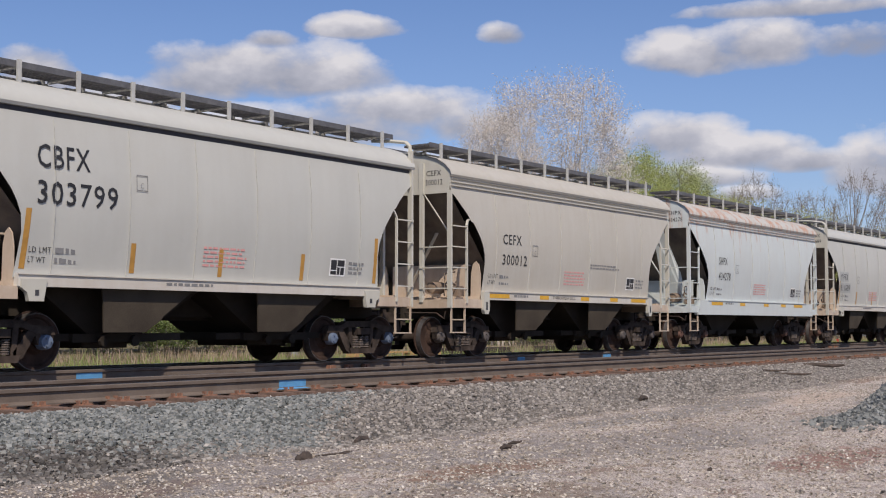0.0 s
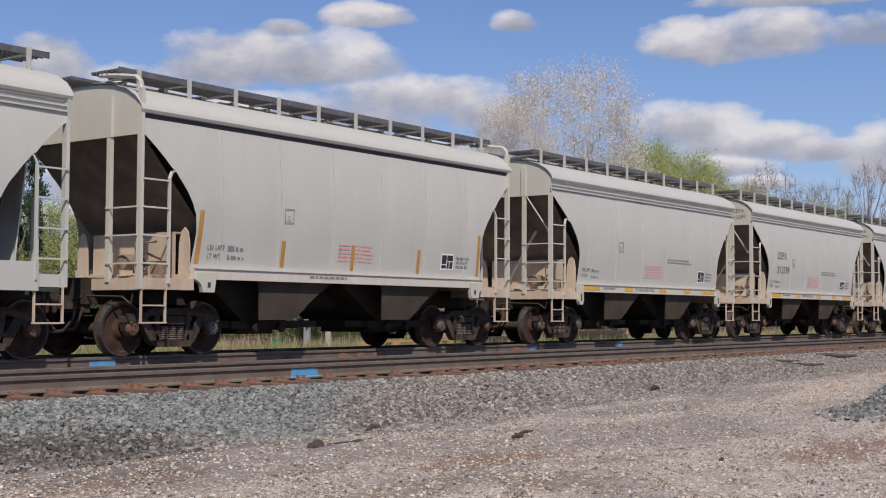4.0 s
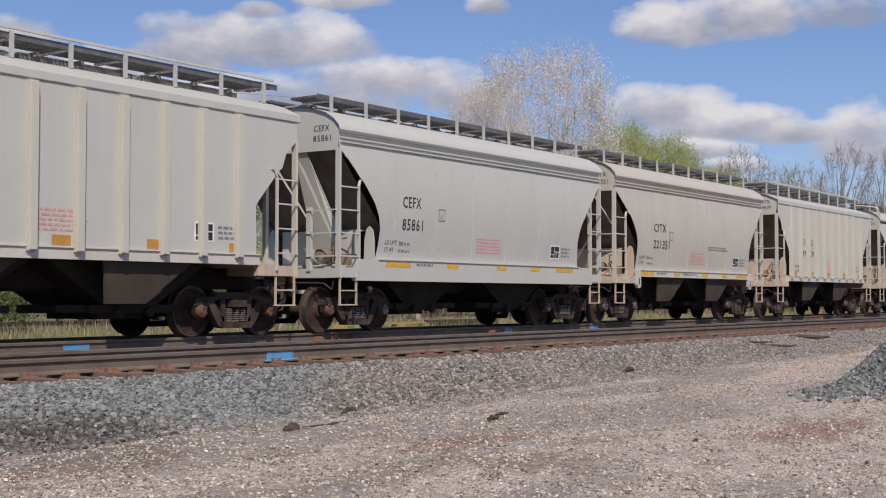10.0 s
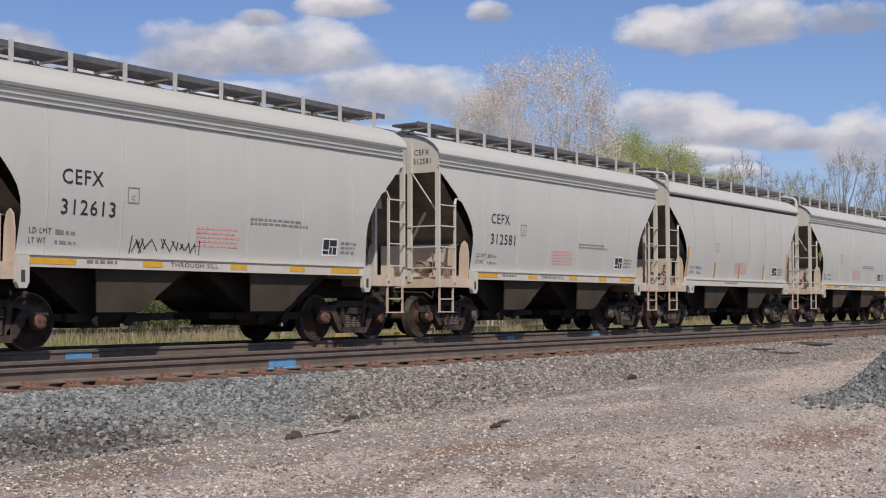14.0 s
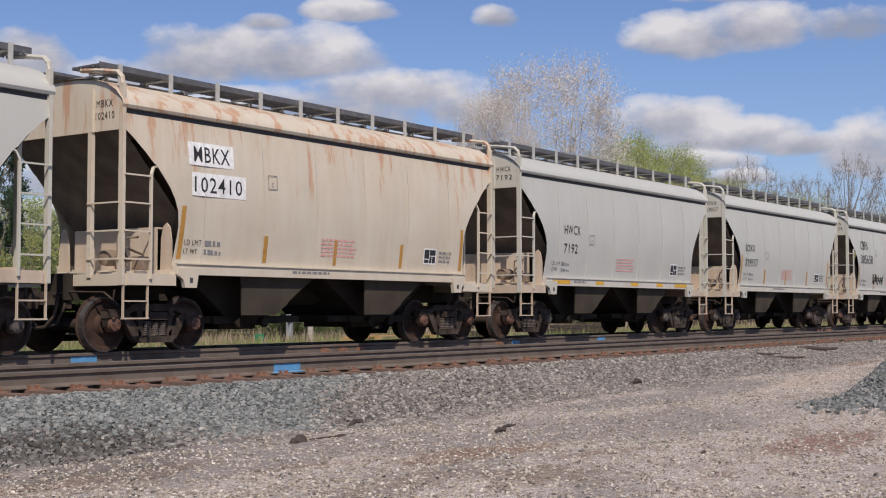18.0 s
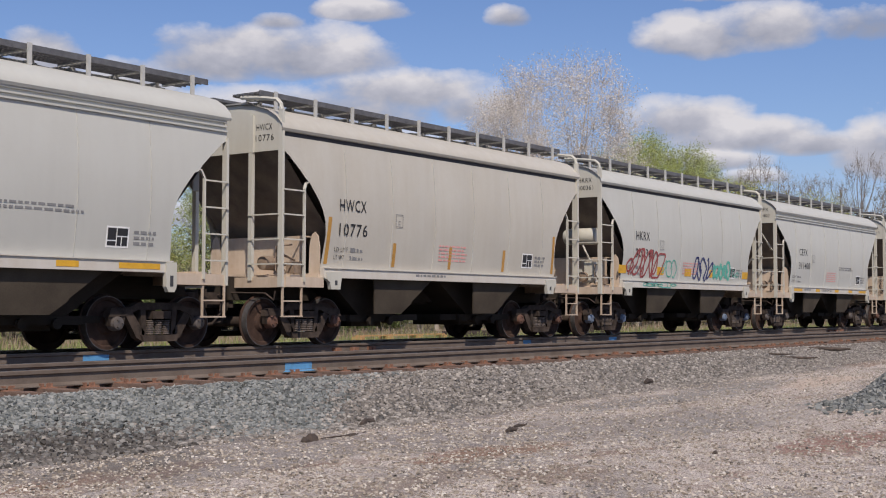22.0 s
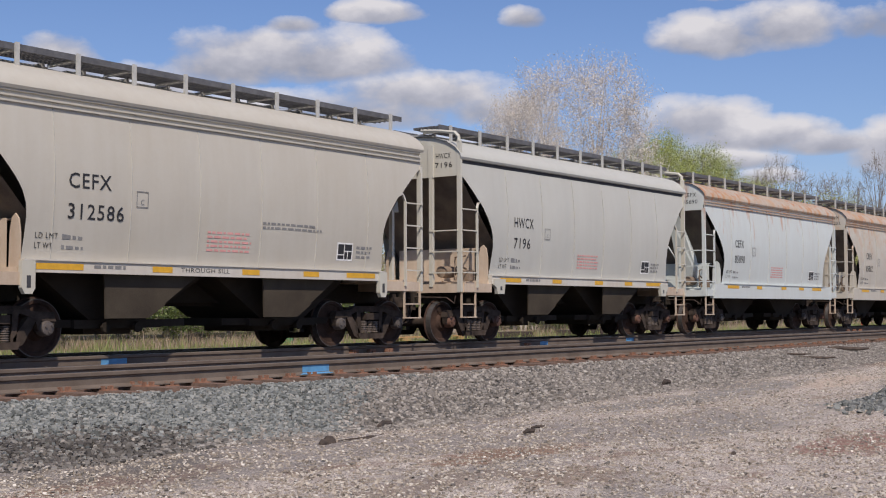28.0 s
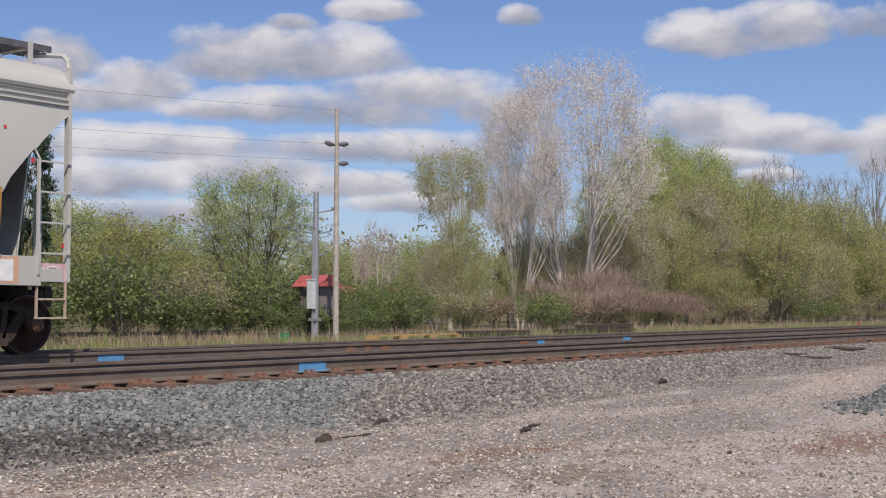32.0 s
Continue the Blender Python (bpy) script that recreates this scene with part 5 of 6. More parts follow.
def loop_graffiti(car):
    red, navy, green = plain("red_spray", (0.30, 0.06, 0.06), 0.6), plain("navy_spray", (0.03, 0.04, 0.14), 0.6), plain("aqua_spray", (0.10, 0.42, 0.33), 0.6)
    smear(3, 1.45, 3.4, 1.58, 2.35, 8, red, car, "graffiti", "dark red looping graffiti", 0.055)
    smear(21, 5.6, 6.85, 1.55, 2.22, 5, navy, car, "graffiti", "navy blue graffiti word", 0.06)
    smear(12, 6.95, 8.15, 1.58, 2.15, 7, green, car, "graffiti", "sea-green graffiti", 0.09)
    smear(9, 3.5, 4.4, 1.6, 2.1, 3, green, car, "graffiti", "sea-green graffiti", 0.035)
    smear(14, 2.3, 4.3, 1.31, 1.45, 7, green, car, "graffiti", "sea-green scribble along the sill", 0.025)
    smear(4, 8.4, 8.9, 1.65, 1.95, 2, green, car, "graffiti", "", 0.03)


def paint_out(car):
    decal(3.3, 7.0, 2.2, 2.4, PAINTOUT, car, "decal", "grey paint-out band")


def zigzag(x0, x1, z0, z1, seed, step=0.14):
    """Quick jagged strokes of a thin marker."""
    def draw(car):
        r, g = random.Random(seed), Geo()
        x, up = x0, True
        last = (x0, z0)
        while x < x1:
            x += r.uniform(0.01, step)
            z = (r.uniform(0.6, 1.0) if up else r.uniform(0.0, 0.4)) * (z1 - z0) + z0
            up = not up
            if r.random() < 0.86:
                g.beam((last[0], -bow(last[1]) - 0.006, last[1]), (x, -bow(z) - 0.006, z), 0.018, 0.004)
            last = (x - r.uniform(0, 0.06), z)
        child("graffiti", g.data("graffiti", BLACK), car, "thin black scrawled graffiti")
    return draw


def scrawl(x0, x1, z0, z1, seed, loops=5):
    return lambda car: smear(seed, x0, x1, z0, z1, loops, BLACK, car, "graffiti", "thin black scrawled graffiti", 0.022)


def crosses(car):
    for x in (4.19, 6.47):
        ring = Geo()
        for a in range(20):
            t0, t1 = a * math.pi / 10, (a + 1) * math.pi / 10
            q = [(x + 0.14 + 0.15 * r * math.cos(t), 2.40 + 0.15 * r * math.sin(t)) for t, r in ((t0, 1), (t1, 1), (t1, 0.8), (t0, 0.8))]
            i = len(ring.v)
            ring.v += [(a_, -bow(b_) - 0.008, b_) for a_, b_ in q]
            ring.f.append((i, i + 1, i + 2, i + 3))
        for d in (-1, 1):
            ring.beam((x + 0.05, -bow(2.4) - 0.008, 2.40 - d * 0.1), (x + 0.23, -bow(2.4) - 0.008, 2.40 + d * 0.1), 0.03, 0.004)
        g = ring.data("warning_roundel", RED)
        decal(x, x + 0.28, 2.26, 2.54, PATCH, car, "decal", "white warning sticker", 0.004)
        child("warning_roundel", g, car, "red crossed-out roundel")


GREY_A = "light grey covered hopper car with ribbed eave and yellow reflectors"
GREY_B = "light grey covered hopper car with dark eave shadow strip, amber reflectors"
GREY_C = "grey covered hopper car with yellow square reflectors"
CARS = {
    0: ("striped", "grey", "CBFX", "303799", GREY_B, "high", {}),
    1: ("ribbed", "warm", "CEFX", "300012", "dirty warm-grey covered hopper car with rusty end frames", "low", {}),
    2: ("old", "white", "SHPX", "434278", "white centre-flow hopper car with rust streaks from the roof", "low", {}),
    3: ("striped", "grey", "WFRX", "811689", GREY_B, "mid", {"patch": "grey", "at": (1.35, 2.45, 2.03)}),
    4: ("striped", "grey", "HWCX", "7209", GREY_B, "mid", {}),
    5: ("old", "grey", "CEFX", "300588", "grey covered hopper car with a paint-out band and tall end rails", "low", {"at": (1.75, 2.45, 2.02), "extra": paint_out}),
    8: ("ribbed", "grey", "CEFX", "312599", GREY_A, "low", {}),
    9: ("ribbed", "grey", "CBFX", "314093", GREY_A, "low", {}),
    10: ("striped", "grey", "NAHX", "331170", GREY_B, "mid", {"at": (1.25, 2.58, 2.11), "boxed": True, "tank": True}),
    11: ("striped", "grey", "HKRX", "300057", GREY_C, "square", {"tank": True}),
    12: ("striped", "cream", "CEFX", "309263", "cream-grey covered hopper car with yellow reflectors", "low", {"at": (1.7, 2.58, 2.11)}),
    13: ("teal", "teal", "HKRX", "300747", "pale aqua covered hopper car with triangular walkway gussets", "mid", {"tank": True, "extra": crosses}),
    14: ("posts", "grey", "CEFX", "319631", "cream-grey hopper car with exterior side posts and roof rail", "low", {}),
    15: ("old", "grey", "CEFX", "85861", "grey centre-flow hopper car with faint white graffiti", "low", {}),
    16: ("ribbed", "warm", "CITX", "221351", GREY_A, "low", {"at": (2.28, 2.58, 2.11)}),
    17: ("posts", "grey", "CEFX", "319639", "cream-grey hopper car with exterior side posts and roof rail", "low", {}),
    18: ("striped", "grey", "NAHX", "331225", GREY_B, "mid", {"at": (1.45, 2.44, 1.97)}),
    19: ("striped", "grey", "MBKX", "102528", "light grey hopper car with white number patches and black scrawl", "high", {"patch": True, "extra": scrawl(1.1, 2.1, 2.05, 2.75, 6)}),
    20: ("ribbed", "grey", "CEFX", "312613", GREY_A, "low", {"extra": zigzag(3.4, 5.0, 1.55, 1.85, 8)}),
    21: ("ribbed", "grey", "CEFX", "312581", GREY_A, "low", {}),
    24: ("striped", "grey", "HKRX", "300729", GREY_C, "square", {"tank": True}),
    25: ("striped", "grey", "HWCX", "7124", GREY_B, "low", {}),
    26: ("striped", "tan", "MBKX", "102410", "cream hopper car stained tan with white number patches", "high", {"patch": True}),
    27: ("striped", "grey", "HWCX", "7192", GREY_B, "low", {}),
    28: ("striped", "grey", "SOXX", "329557", GREY_B, "mid", {}),
    29: ("striped", "grey", "CBFX", "305658", GREY_B, "high", {"extra": zigzag(3.0, 4.4, 1.68, 2.15, 17, 0.06)}),
    30: ("old2", "stain", "CEFX", "310011", "rust-stained grey hopper car with a pale number patch", "square", {"patch": "pale", "at": (1.7, 2.42, 1.98), "size": 1.25}),
    31: ("ribbed", "grey", "CEFX", "312601", GREY_A, "low", {}),
    32: ("striped", "warm", "HWCX", "10776", "warm grey covered hopper car with a rusty end", "mid", {}),
    33: ("striped", "grey", "HKRX", "300361", "light grey hopper car tagged with red, blue and green graffiti", "square", {"tank": True, "extra": loop_graffiti}),
    34: ("ribbed", "grey", "CEFX", "311400", GREY_A, "low", {}),
    35: ("striped", "grey", "CBFX", "305119", GREY_B, "high", {}),
    36: ("ribbed", "grey", "CEFX", "311434", GREY_A, "low", {}),
    37: ("striped", "grey", "CBFX", "305139", GREY_B, "high", {"tank": True}),
    40: ("ribbed", "warm", "CEFX", "312586", GREY_A, "low", {}),
    41: ("striped", "grey", "HWCX", "7196", GREY_B, "low", {}),
    42: ("old", "white", "CEFX", "85890", "white centre-flow hopper car with a rusting ribbed eave", "low", {}),
    43: ("old", "rusty", "CEFX", "85802", "rust-streaked warm grey centre-flow hopper car", "low", {}),
    44: ("striped", "grey", "MBKX", "102513", "light grey hopper car with white number patches", "high", {"patch": True}),
    45: ("old2", "grey", "", "", "pale hopper car covered in orange bubble graffiti", "mid", {"extra": orange_lettering}),
}
TRAIN = []
for n in range(46):
    style, tone, mark, number, label, layout, more = CARS.get(n, ("ribbed" if n % 2 else "striped", "grey", "", "", GREY_A if n % 2 else GREY_B, "low" if n % 2 else "mid", {}))
    TRAIN.append(hopper_car(n, style, tone, mark, number, label, layout, caps=0 if mark in ("HKRX",) or n == 0 else (n * 5 + 2) % 3 + 1 if n % 3 else 3, **more))
# ---------------------------------------------------------------- trees, shrubs and grass


def leaves(cent, size, g):
    """Leaf cards at the given places, turned at random."""
    n = len(cent)
    u = g.normal(size=(n, 3))
    u /= np.linalg.norm(u, axis=1)[:, None]
    v = np.cross(u, g.normal(size=(n, 3)))
    v /= np.linalg.norm(v, axis=1)[:, None]
    s = size * g.uniform(0.6, 1.3, n)[:, None]
    a, b = u * s, v * s * 0.62
    p = np.stack([cent - a, cent + a * 0.8 - b, cent + a * 0.3 + b], 1).reshape(-1, 3)
    return p, np.arange(n * 3).reshape(-1, 3)


def spike(wood, a, b, rad):
    """A thin tapered twig."""
    d = (b - a).normalized()
    u = d.cross(Vector((0.3, 0.2, 1.0))).normalized() * rad
    v = d.cross(u)
    i = len(wood.v)
    wood.v += [tuple(a + u), tuple(a - u * 0.5 + v * 0.87), tuple(a - u * 0.5 - v * 0.87), tuple(b)]
    wood.f += [(i, i + 1, i + 3), (i + 1, i + 2, i + 3), (i + 2, i, i + 3)]


def tree(seed, height, wide, low, lobes, lobe, clumps, per, size, puff, bark, leafy, label, name="tree", stems=1, twigs=1, twig=0.5, thick=1.0, fine=0.012, rise=0.5):
    """A tree whose limbs carry lobes of leaf clumps; low is where the crown begins, lobe the size of a lobe as a share of the crown."""
    g = np.random.default_rng(seed)
    wood, cent = Geo(), []
    mid, half = height * (low + 1) / 2, height * (1 - low) / 2
    r0 = 0.017 * height * thick
    feet = []
    for st in range(stems):
        lean = Vector((g.normal(0, 1), g.normal(0, 1), 0)).normalized() * wide * (0.0 if stems == 1 else 0.32)
        fork = height * max(0.12, low * 0.85) * g.uniform(0.8, 1.1)
        foot = Vector((lean.x * 0.12, lean.y * 0.12, 0))
        top = Vector((lean.x * 1.3, lean.y * 1.3, height * g.uniform(0.80, 0.9)))
        trunk = [foot, foot + Vector((lean.x * 0.3 + g.normal(0, 0.02) * height, lean.y * 0.3, fork)), top.lerp(foot, 0.35) + Vector((g.normal(0, 0.02) * height, g.normal(0, 0.02) * height, 0)), top]
        rs = r0 / math.sqrt(stems)
        wood.tube(trunk, [rs, rs * 0.8, rs * 0.4, 0.02], 6)
        feet.append((trunk, rs))
    for q in range(lobes):
        f = (q + 0.5) / lobes
        cz = 1 - 1.75 * f
        ang = q * 2.4 + g.uniform(-0.4, 0.4)
        flat = math.sqrt(max(0.08, 1 - abs(cz) ** 3))
        out = g.uniform(0.72, 1.02) * (1 - lobe)
        c = Vector((math.cos(ang) * flat * wide * out, math.sin(ang) * flat * wide * out, mid + cz * half * (1 - (lobe * wide + twig * 0.6) / half) * g.uniform(0.85, 1.0)))
        trunk, rs = min(feet, key=lambda t: (t[0][3].xy - c.xy).length)
        h = max(0.06, min(0.9, c.z / height - 0.12 - 0.16 * flat * rise))
        n = h * 3 * 0.98
        base = trunk[int(n)].lerp(trunk[int(n) + 1], n - int(n))
        bend = base.lerp(c, 0.5) + Vector((g.normal(0, 0.04) * wide, g.normal(0, 0.04) * wide, -0.10 * (c - base).length * rise))
        rl = rs * 0.42 * (1 - 0.55 * h)
        wood.tube([base, bend, c], [rl, rl * 0.6, rl * 0.25], 4)
        R = lobe * wide * g.uniform(0.75, 1.25)
        for m in range(clumps):
            d = Vector(g.normal(size=3)).normalized() * R * g.uniform(0.1, 1.0) ** 0.45
            d.z = d.z * 0.85 + 0.08 * R
            e = c + d
            if e.z < 0.1:
                continue
            spike(wood, bend.lerp(c, g.uniform(0.55, 1.0)) * 0.5 + e * 0.5 if m % 2 else bend.lerp(c, g.uniform(0.7, 1.0)), e, fine * 1.3)
            for w_ in range(twigs):
                k_ = e + (Vector(g.normal(size=3)) * 0.6 + d.normalized() * 0.5 + Vector((0, 0, rise))).normalized() * twig * g.uniform(0.4, 1.1)
                spike(wood, e.lerp(c, 0.15), k_, fine)
                cent.append(tuple(k_))
            cent.append(tuple(e))
    t = tagged(new(name), label, "tree" if name == "tree" else name, "trees and shrubs behind the tracks")
    wm = bpy.data.meshes.new("trunk")
    wm.from_pydata(wood.v, [], wood.f)
    wm.materials.append(bark)
    child("trunk", wm, t)
    cent = np.array(cent)
    cent = np.repeat(cent, per, axis=0) + g.normal(0, 1, (len(cent) * per, 3)) * np.array([puff, puff, puff * 0.7])
    cent = cent[cent[:, 2] > 0.08]
    p, f = leaves(cent, size, g)
    child("crown", bulk("crown", p, f, leafy), t)
    return t


def spot(x, y):
    return x, y, float(level(x, y)) - 0.05


def plant(model, first, x, y, scale, turn):
    m = pose(*spot(x, y), 0, 0, turn) @ Matrix.Diagonal((scale[0], scale[0], scale[1], 1))
    if first:
        model.matrix_basis = m
        return model
    return copy_thing(model, m)


r = random.Random(11)
MODELS = {
    "bush_a": tree(1, 2.7, 1.6, 0.0, 12, 0.36, 14, 13, 0.055, 0.13, BARK, LEAF["shrub"], "dense green shrub with small spring leaves", "shrub", stems=3, twig=0.3),
    "bush_b": tree(2, 3.1, 1.8, 0.0, 12, 0.38, 14, 13, 0.055, 0.14, BARK, LEAF["green"], "broad green shrub leafing out in spring", "shrub", stems=3, twig=0.35),
    "bush_c": tree(3, 3.2, 1.5, 0.05, 12, 0.35, 12, 6, 0.050, 0.16, BARK, LEAF["olive"], "twiggy olive-brown shrub with sparse leaves", "shrub", stems=4, twigs=2, twig=0.6, rise=0.9),
    "bush_d": tree(4, 2.8, 1.6, 0.0, 12, 0.36, 14, 11, 0.055, 0.13, BARK, LEAF["fresh"], "bright yellow-green shrub in fresh leaf", "shrub", stems=3, twig=0.35),
    "brush": tree(15, 3.2, 1.7, 0.05, 14, 0.34, 14, 1, 0.035, 0.1, TWIG, LEAF["dry"], "leafless brown thicket of thin twigs", "shrub", stems=5, twigs=4, twig=0.9, rise=1.0, fine=0.014),
    "round": tree(5, 10.0, 4.5, 0.22, 40, 0.27, 26, 17, 0.052, 0.22, DARKBARK, LEAF["sage"], "spreading round-crowned tree in dull green leaf", stems=2, twigs=1, twig=0.5, thick=1.2),
    "fresh": tree(6, 12.0, 3.6, 0.45, 26, 0.28, 22, 15, 0.055, 0.20, PALEBARK, LEAF["fresh"], "pale-limbed tree with light green young leaves", stems=2, twigs=1, twig=0.6, fine=0.02),
    "bare": tree(7, 20.0, 7.2, 0.20, 64, 0.20, 30, 4, 0.060, 0.22, WHITEBARK, LEAF["catkin"], "tall pale cottonwood almost bare with tan buds", stems=3, twigs=3, twig=0.9, rise=0.45, fine=0.013, thick=0.8),
    "lime": tree(8, 18.0, 4.2, 0.12, 40, 0.27, 26, 17, 0.070, 0.30, BARK, LEAF["lime"], "tall tree in yellow-green spring leaf", twigs=1, twig=0.7),
    "olive": tree(9, 9.0, 3.2, 0.15, 26, 0.30, 20, 16, 0.060, 0.24, BARK, LEAF["sage"], "round-topped tree in dull olive spring leaf", twigs=1, twig=0.5),
    "amber": tree(16, 9.0, 3.2, 0.10, 26, 0.30, 20, 16, 0.060, 0.24, BARK, LEAF["amber"], "round-topped tree in yellow-green young leaf", twigs=1, twig=0.5),
    "scrub": tree(10, 8.0, 3.0, 0.03, 28, 0.28, 20, 11, 0.052, 0.24, PALEBARK, LEAF["olive"], "scrubby tree with olive young leaves and grey twigs", stems=4, twigs=2, twig=0.7, fine=0.016),
    "scrub_green": tree(11, 8.0, 3.0, 0.03, 28, 0.28, 20, 15, 0.056, 0.24, BARK, LEAF["fresh"], "scrubby tree in fresh green leaf", stems=3, twigs=1, twig=0.6),
    "skeleton": tree(12, 17.0, 5.0, 0.30, 40, 0.20, 14, 1, 0.04, 0.1, BARK, LEAF["catkin"], "leafless grey-brown tree against the sky", stems=2, twigs=2, twig=1.0, thick=1.2, rise=0.45, fine=0.018),
    "white": tree(13, 8.0, 2.6, 0.25, 18, 0.24, 14, 1, 0.03, 0.1, PALEBARK, LEAF["catkin"], "small bare tree with whitish limbs", stems=2, twigs=3, twig=0.8, rise=0.7, fine=0.02),
    "pine": tree(14, 11.5, 2.2, 0.15, 40, 0.22, 16, 20, 0.09, 0.13, BARK, LEAF["pine"], "dark green pine with drooping boughs", twig=0.4, rise=0.1),
}
PLANTED = set()


def put_plant(kind, x, y, wide=1.0, tall=None):
    plant(MODELS[kind], kind not in PLANTED, x, y, (wide, tall or wide), r.uniform(0, 360))
    PLANTED.add(kind)


# trees that stand out, one by one: place, width and height against the model
STANDS = {
    "round": [(49.5, 32.0, 0.87, 0.99)],
    "fresh": [(69.3, 33.0, 0.84, 1.10), (81.4, 36.0, 0.71, 0.90)],
    "bare": [(82.2, 31.0, 1.02, 1.09), (77.2, 32.5, 0.55, 0.84)],
    "lime": [(115.9, 44.0, 0.95, 1.08), (130.1, 47.0, 0.95, 1.16), (136.8, 46.0, 0.95, 1.12), (147.0, 49.0, 0.95, 1.12), (155.0, 48.0, 0.9, 1.0), (122.5, 45.0, 0.9, 1.10), (110.7, 45.0, 0.66, 0.84), (124.0, 42.0, 0.85, 0.90), (111.8, 40.0, 0.78, 0.80)],
    "olive": [(43.1, 40.0, 1.0, 0.92), (47.1, 42.0, 1.0, 0.92), (50.4, 40.0, 1.0, 0.88), (68.4, 42.0, 0.85, 0.74), (63.8, 40.0, 0.8, 0.80), (82.8, 46.0, 0.9, 0.95), (73.9, 44.0, 0.9, 0.62), (76.2, 42.0, 0.7, 0.72), (38.0, 42.0, 1.0, 0.90), (57.5, 42.0, 0.9, 0.72), (60.6, 43.0, 0.9, 0.72), (33.0, 41.0, 1.0, 0.9), (27.5, 42.0, 1.1, 0.9)],
    "amber": [(45.2, 36.5, 0.9, 0.78), (41.0, 37.0, 0.9, 0.82), (48.6, 37.5, 0.8, 0.74), (53.9, 41.0, 1.0, 0.82), (37.0, 37.0, 0.9, 0.85), (46.1, 38.0, 0.50, 0.97), (52.0, 38.0, 0.8, 0.68)],
    "scrub": [(91.3, 33.0, 1.06, 1.25), (107.6, 33.0, 1.28, 1.45), (130.4, 34.0, 1.39, 1.45), (150.6, 34.0, 1.56, 1.32), (85.1, 33.0, 0.87, 0.87), (81.0, 34.0, 0.70, 0.80), (89.5, 30.0, 0.88, 0.88), (106.4, 30.0, 1.00, 0.98), (130.3, 30.0, 1.17, 0.97), (174.2, 33.0, 1.50, 1.56), (62.3, 29.0, 0.46, 0.60), (95.5, 31.5, 0.9, 1.1)],
    "scrub_green": [(101.2, 34.0, 1.23, 1.38), (119.4, 34.0, 1.40, 1.45), (136.8, 33.0, 1.44, 1.38), (160.1, 33.0, 1.63, 1.25), (97.4, 30.0, 0.94, 0.87), (116.7, 30.0, 1.08, 0.97), (146.5, 30.0, 1.29, 0.96), (190.5, 33.0, 1.62, 1.46), (63.6, 28.0, 0.48, 0.75), (68.4, 29.0, 0.49, 0.53), (112.5, 33.5, 1.2, 1.4), (125.0, 32.5, 1.2, 1.4), (142.0, 32.0, 1.3, 1.4)],
    "skeleton": [(177.5, 44.0, 0.95, 1.30), (160.7, 46.0, 0.88, 1.05), (148.5, 44.0, 0.55, 0.90), (202.6, 46.0, 1.06, 1.28), (177.4, 48.0, 0.80, 1.0), (221.9, 45.0, 1.14, 1.3)],
    "white": [(61.8, 33.0, 0.65, 0.93), (63.8, 36.0, 0.42, 0.81)],
    "pine": [(31.6, 27.0, 0.6, 1.0), (84.0, 38.0, 0.8, 0.6)],
    "bush_a": [(43.6, 22.3, 0.8, 0.75), (44.5, 22.4, 0.8, 0.72), (46.6, 22.5, 0.9, 0.85), (47.6, 22.8, 1.0, 0.95), (45.6, 22.0, 0.7, 0.62), (48.9, 23.2, 1.0, 0.9)],
    "bush_b": [(49.8, 24.2, 1.1, 1.0), (51.5, 24.6, 1.1, 1.05), (53.2, 24.4, 1.1, 1.0), (54.6, 25.0, 1.0, 0.95), (50.6, 26.5, 1.2, 1.15), (64.5, 23.0, 0.95, 0.95), (66.6, 23.4, 0.9, 0.85), (108.0, 22.5, 1.2, 0.9), (111.5, 22.8, 1.2, 0.9)],
    "brush": [(68.9, 24.0, 1.0, 0.9), (71.0, 24.6, 1.1, 1.0), (73.2, 24.0, 1.1, 1.1), (75.5, 24.4, 1.2, 1.2), (78.0, 24.2, 1.2, 1.2), (80.3, 24.6, 1.1, 1.1), (83.0, 24.0, 1.2, 1.1), (77.0, 27.0, 1.3, 1.7), (81.0, 27.4, 1.3, 1.8), (72.5, 27.5, 1.2, 1.4), (86.0, 25.0, 1.1, 1.1), (90.0, 25.2, 1.1, 1.0)],
}
for kind, spots in STANDS.items():
    for x, y, a, b in spots:
        put_plant(kind, x, y, a, b)
# a second row behind, and the edge of shrubs in front
x = 84.0
while x < 235:
    put_plant(r.choice(["scrub", "scrub_green", "olive"]), x, r.uniform(50, 60), r.uniform(1.3, 1.9), r.uniform(0.7, 0.95))
    x += r.uniform(5.0, 8.0)
x = 14.0
while x < 48:
    put_plant(r.choice(["bush_a", "bush_b", "bush_a", "bush_c", "bush_b", "bush_a"]), x, r.uniform(21.4, 28.0) if not 43.0 < x < 47.5 else r.uniform(25.5, 28.0), r.uniform(1.0, 1.4), r.uniform(0.95, 1.5))
    x += r.uniform(0.7, 1.2)
while x < 175:
    put_plant(r.choice(["bush_c", "scrub", "brush", "scrub_green", "bush_c"]) if x > 92 else r.choice(["bush_b", "bush_c", "brush", "bush_a"]), x, r.uniform(25.5, 29.0), *((0.75, 0.5) if x > 92 and r.random() < 0.4 else (r.uniform(0.9, 1.3), r.uniform(0.7, 1.0))))
    x += r.uniform(1.6, 3.0)

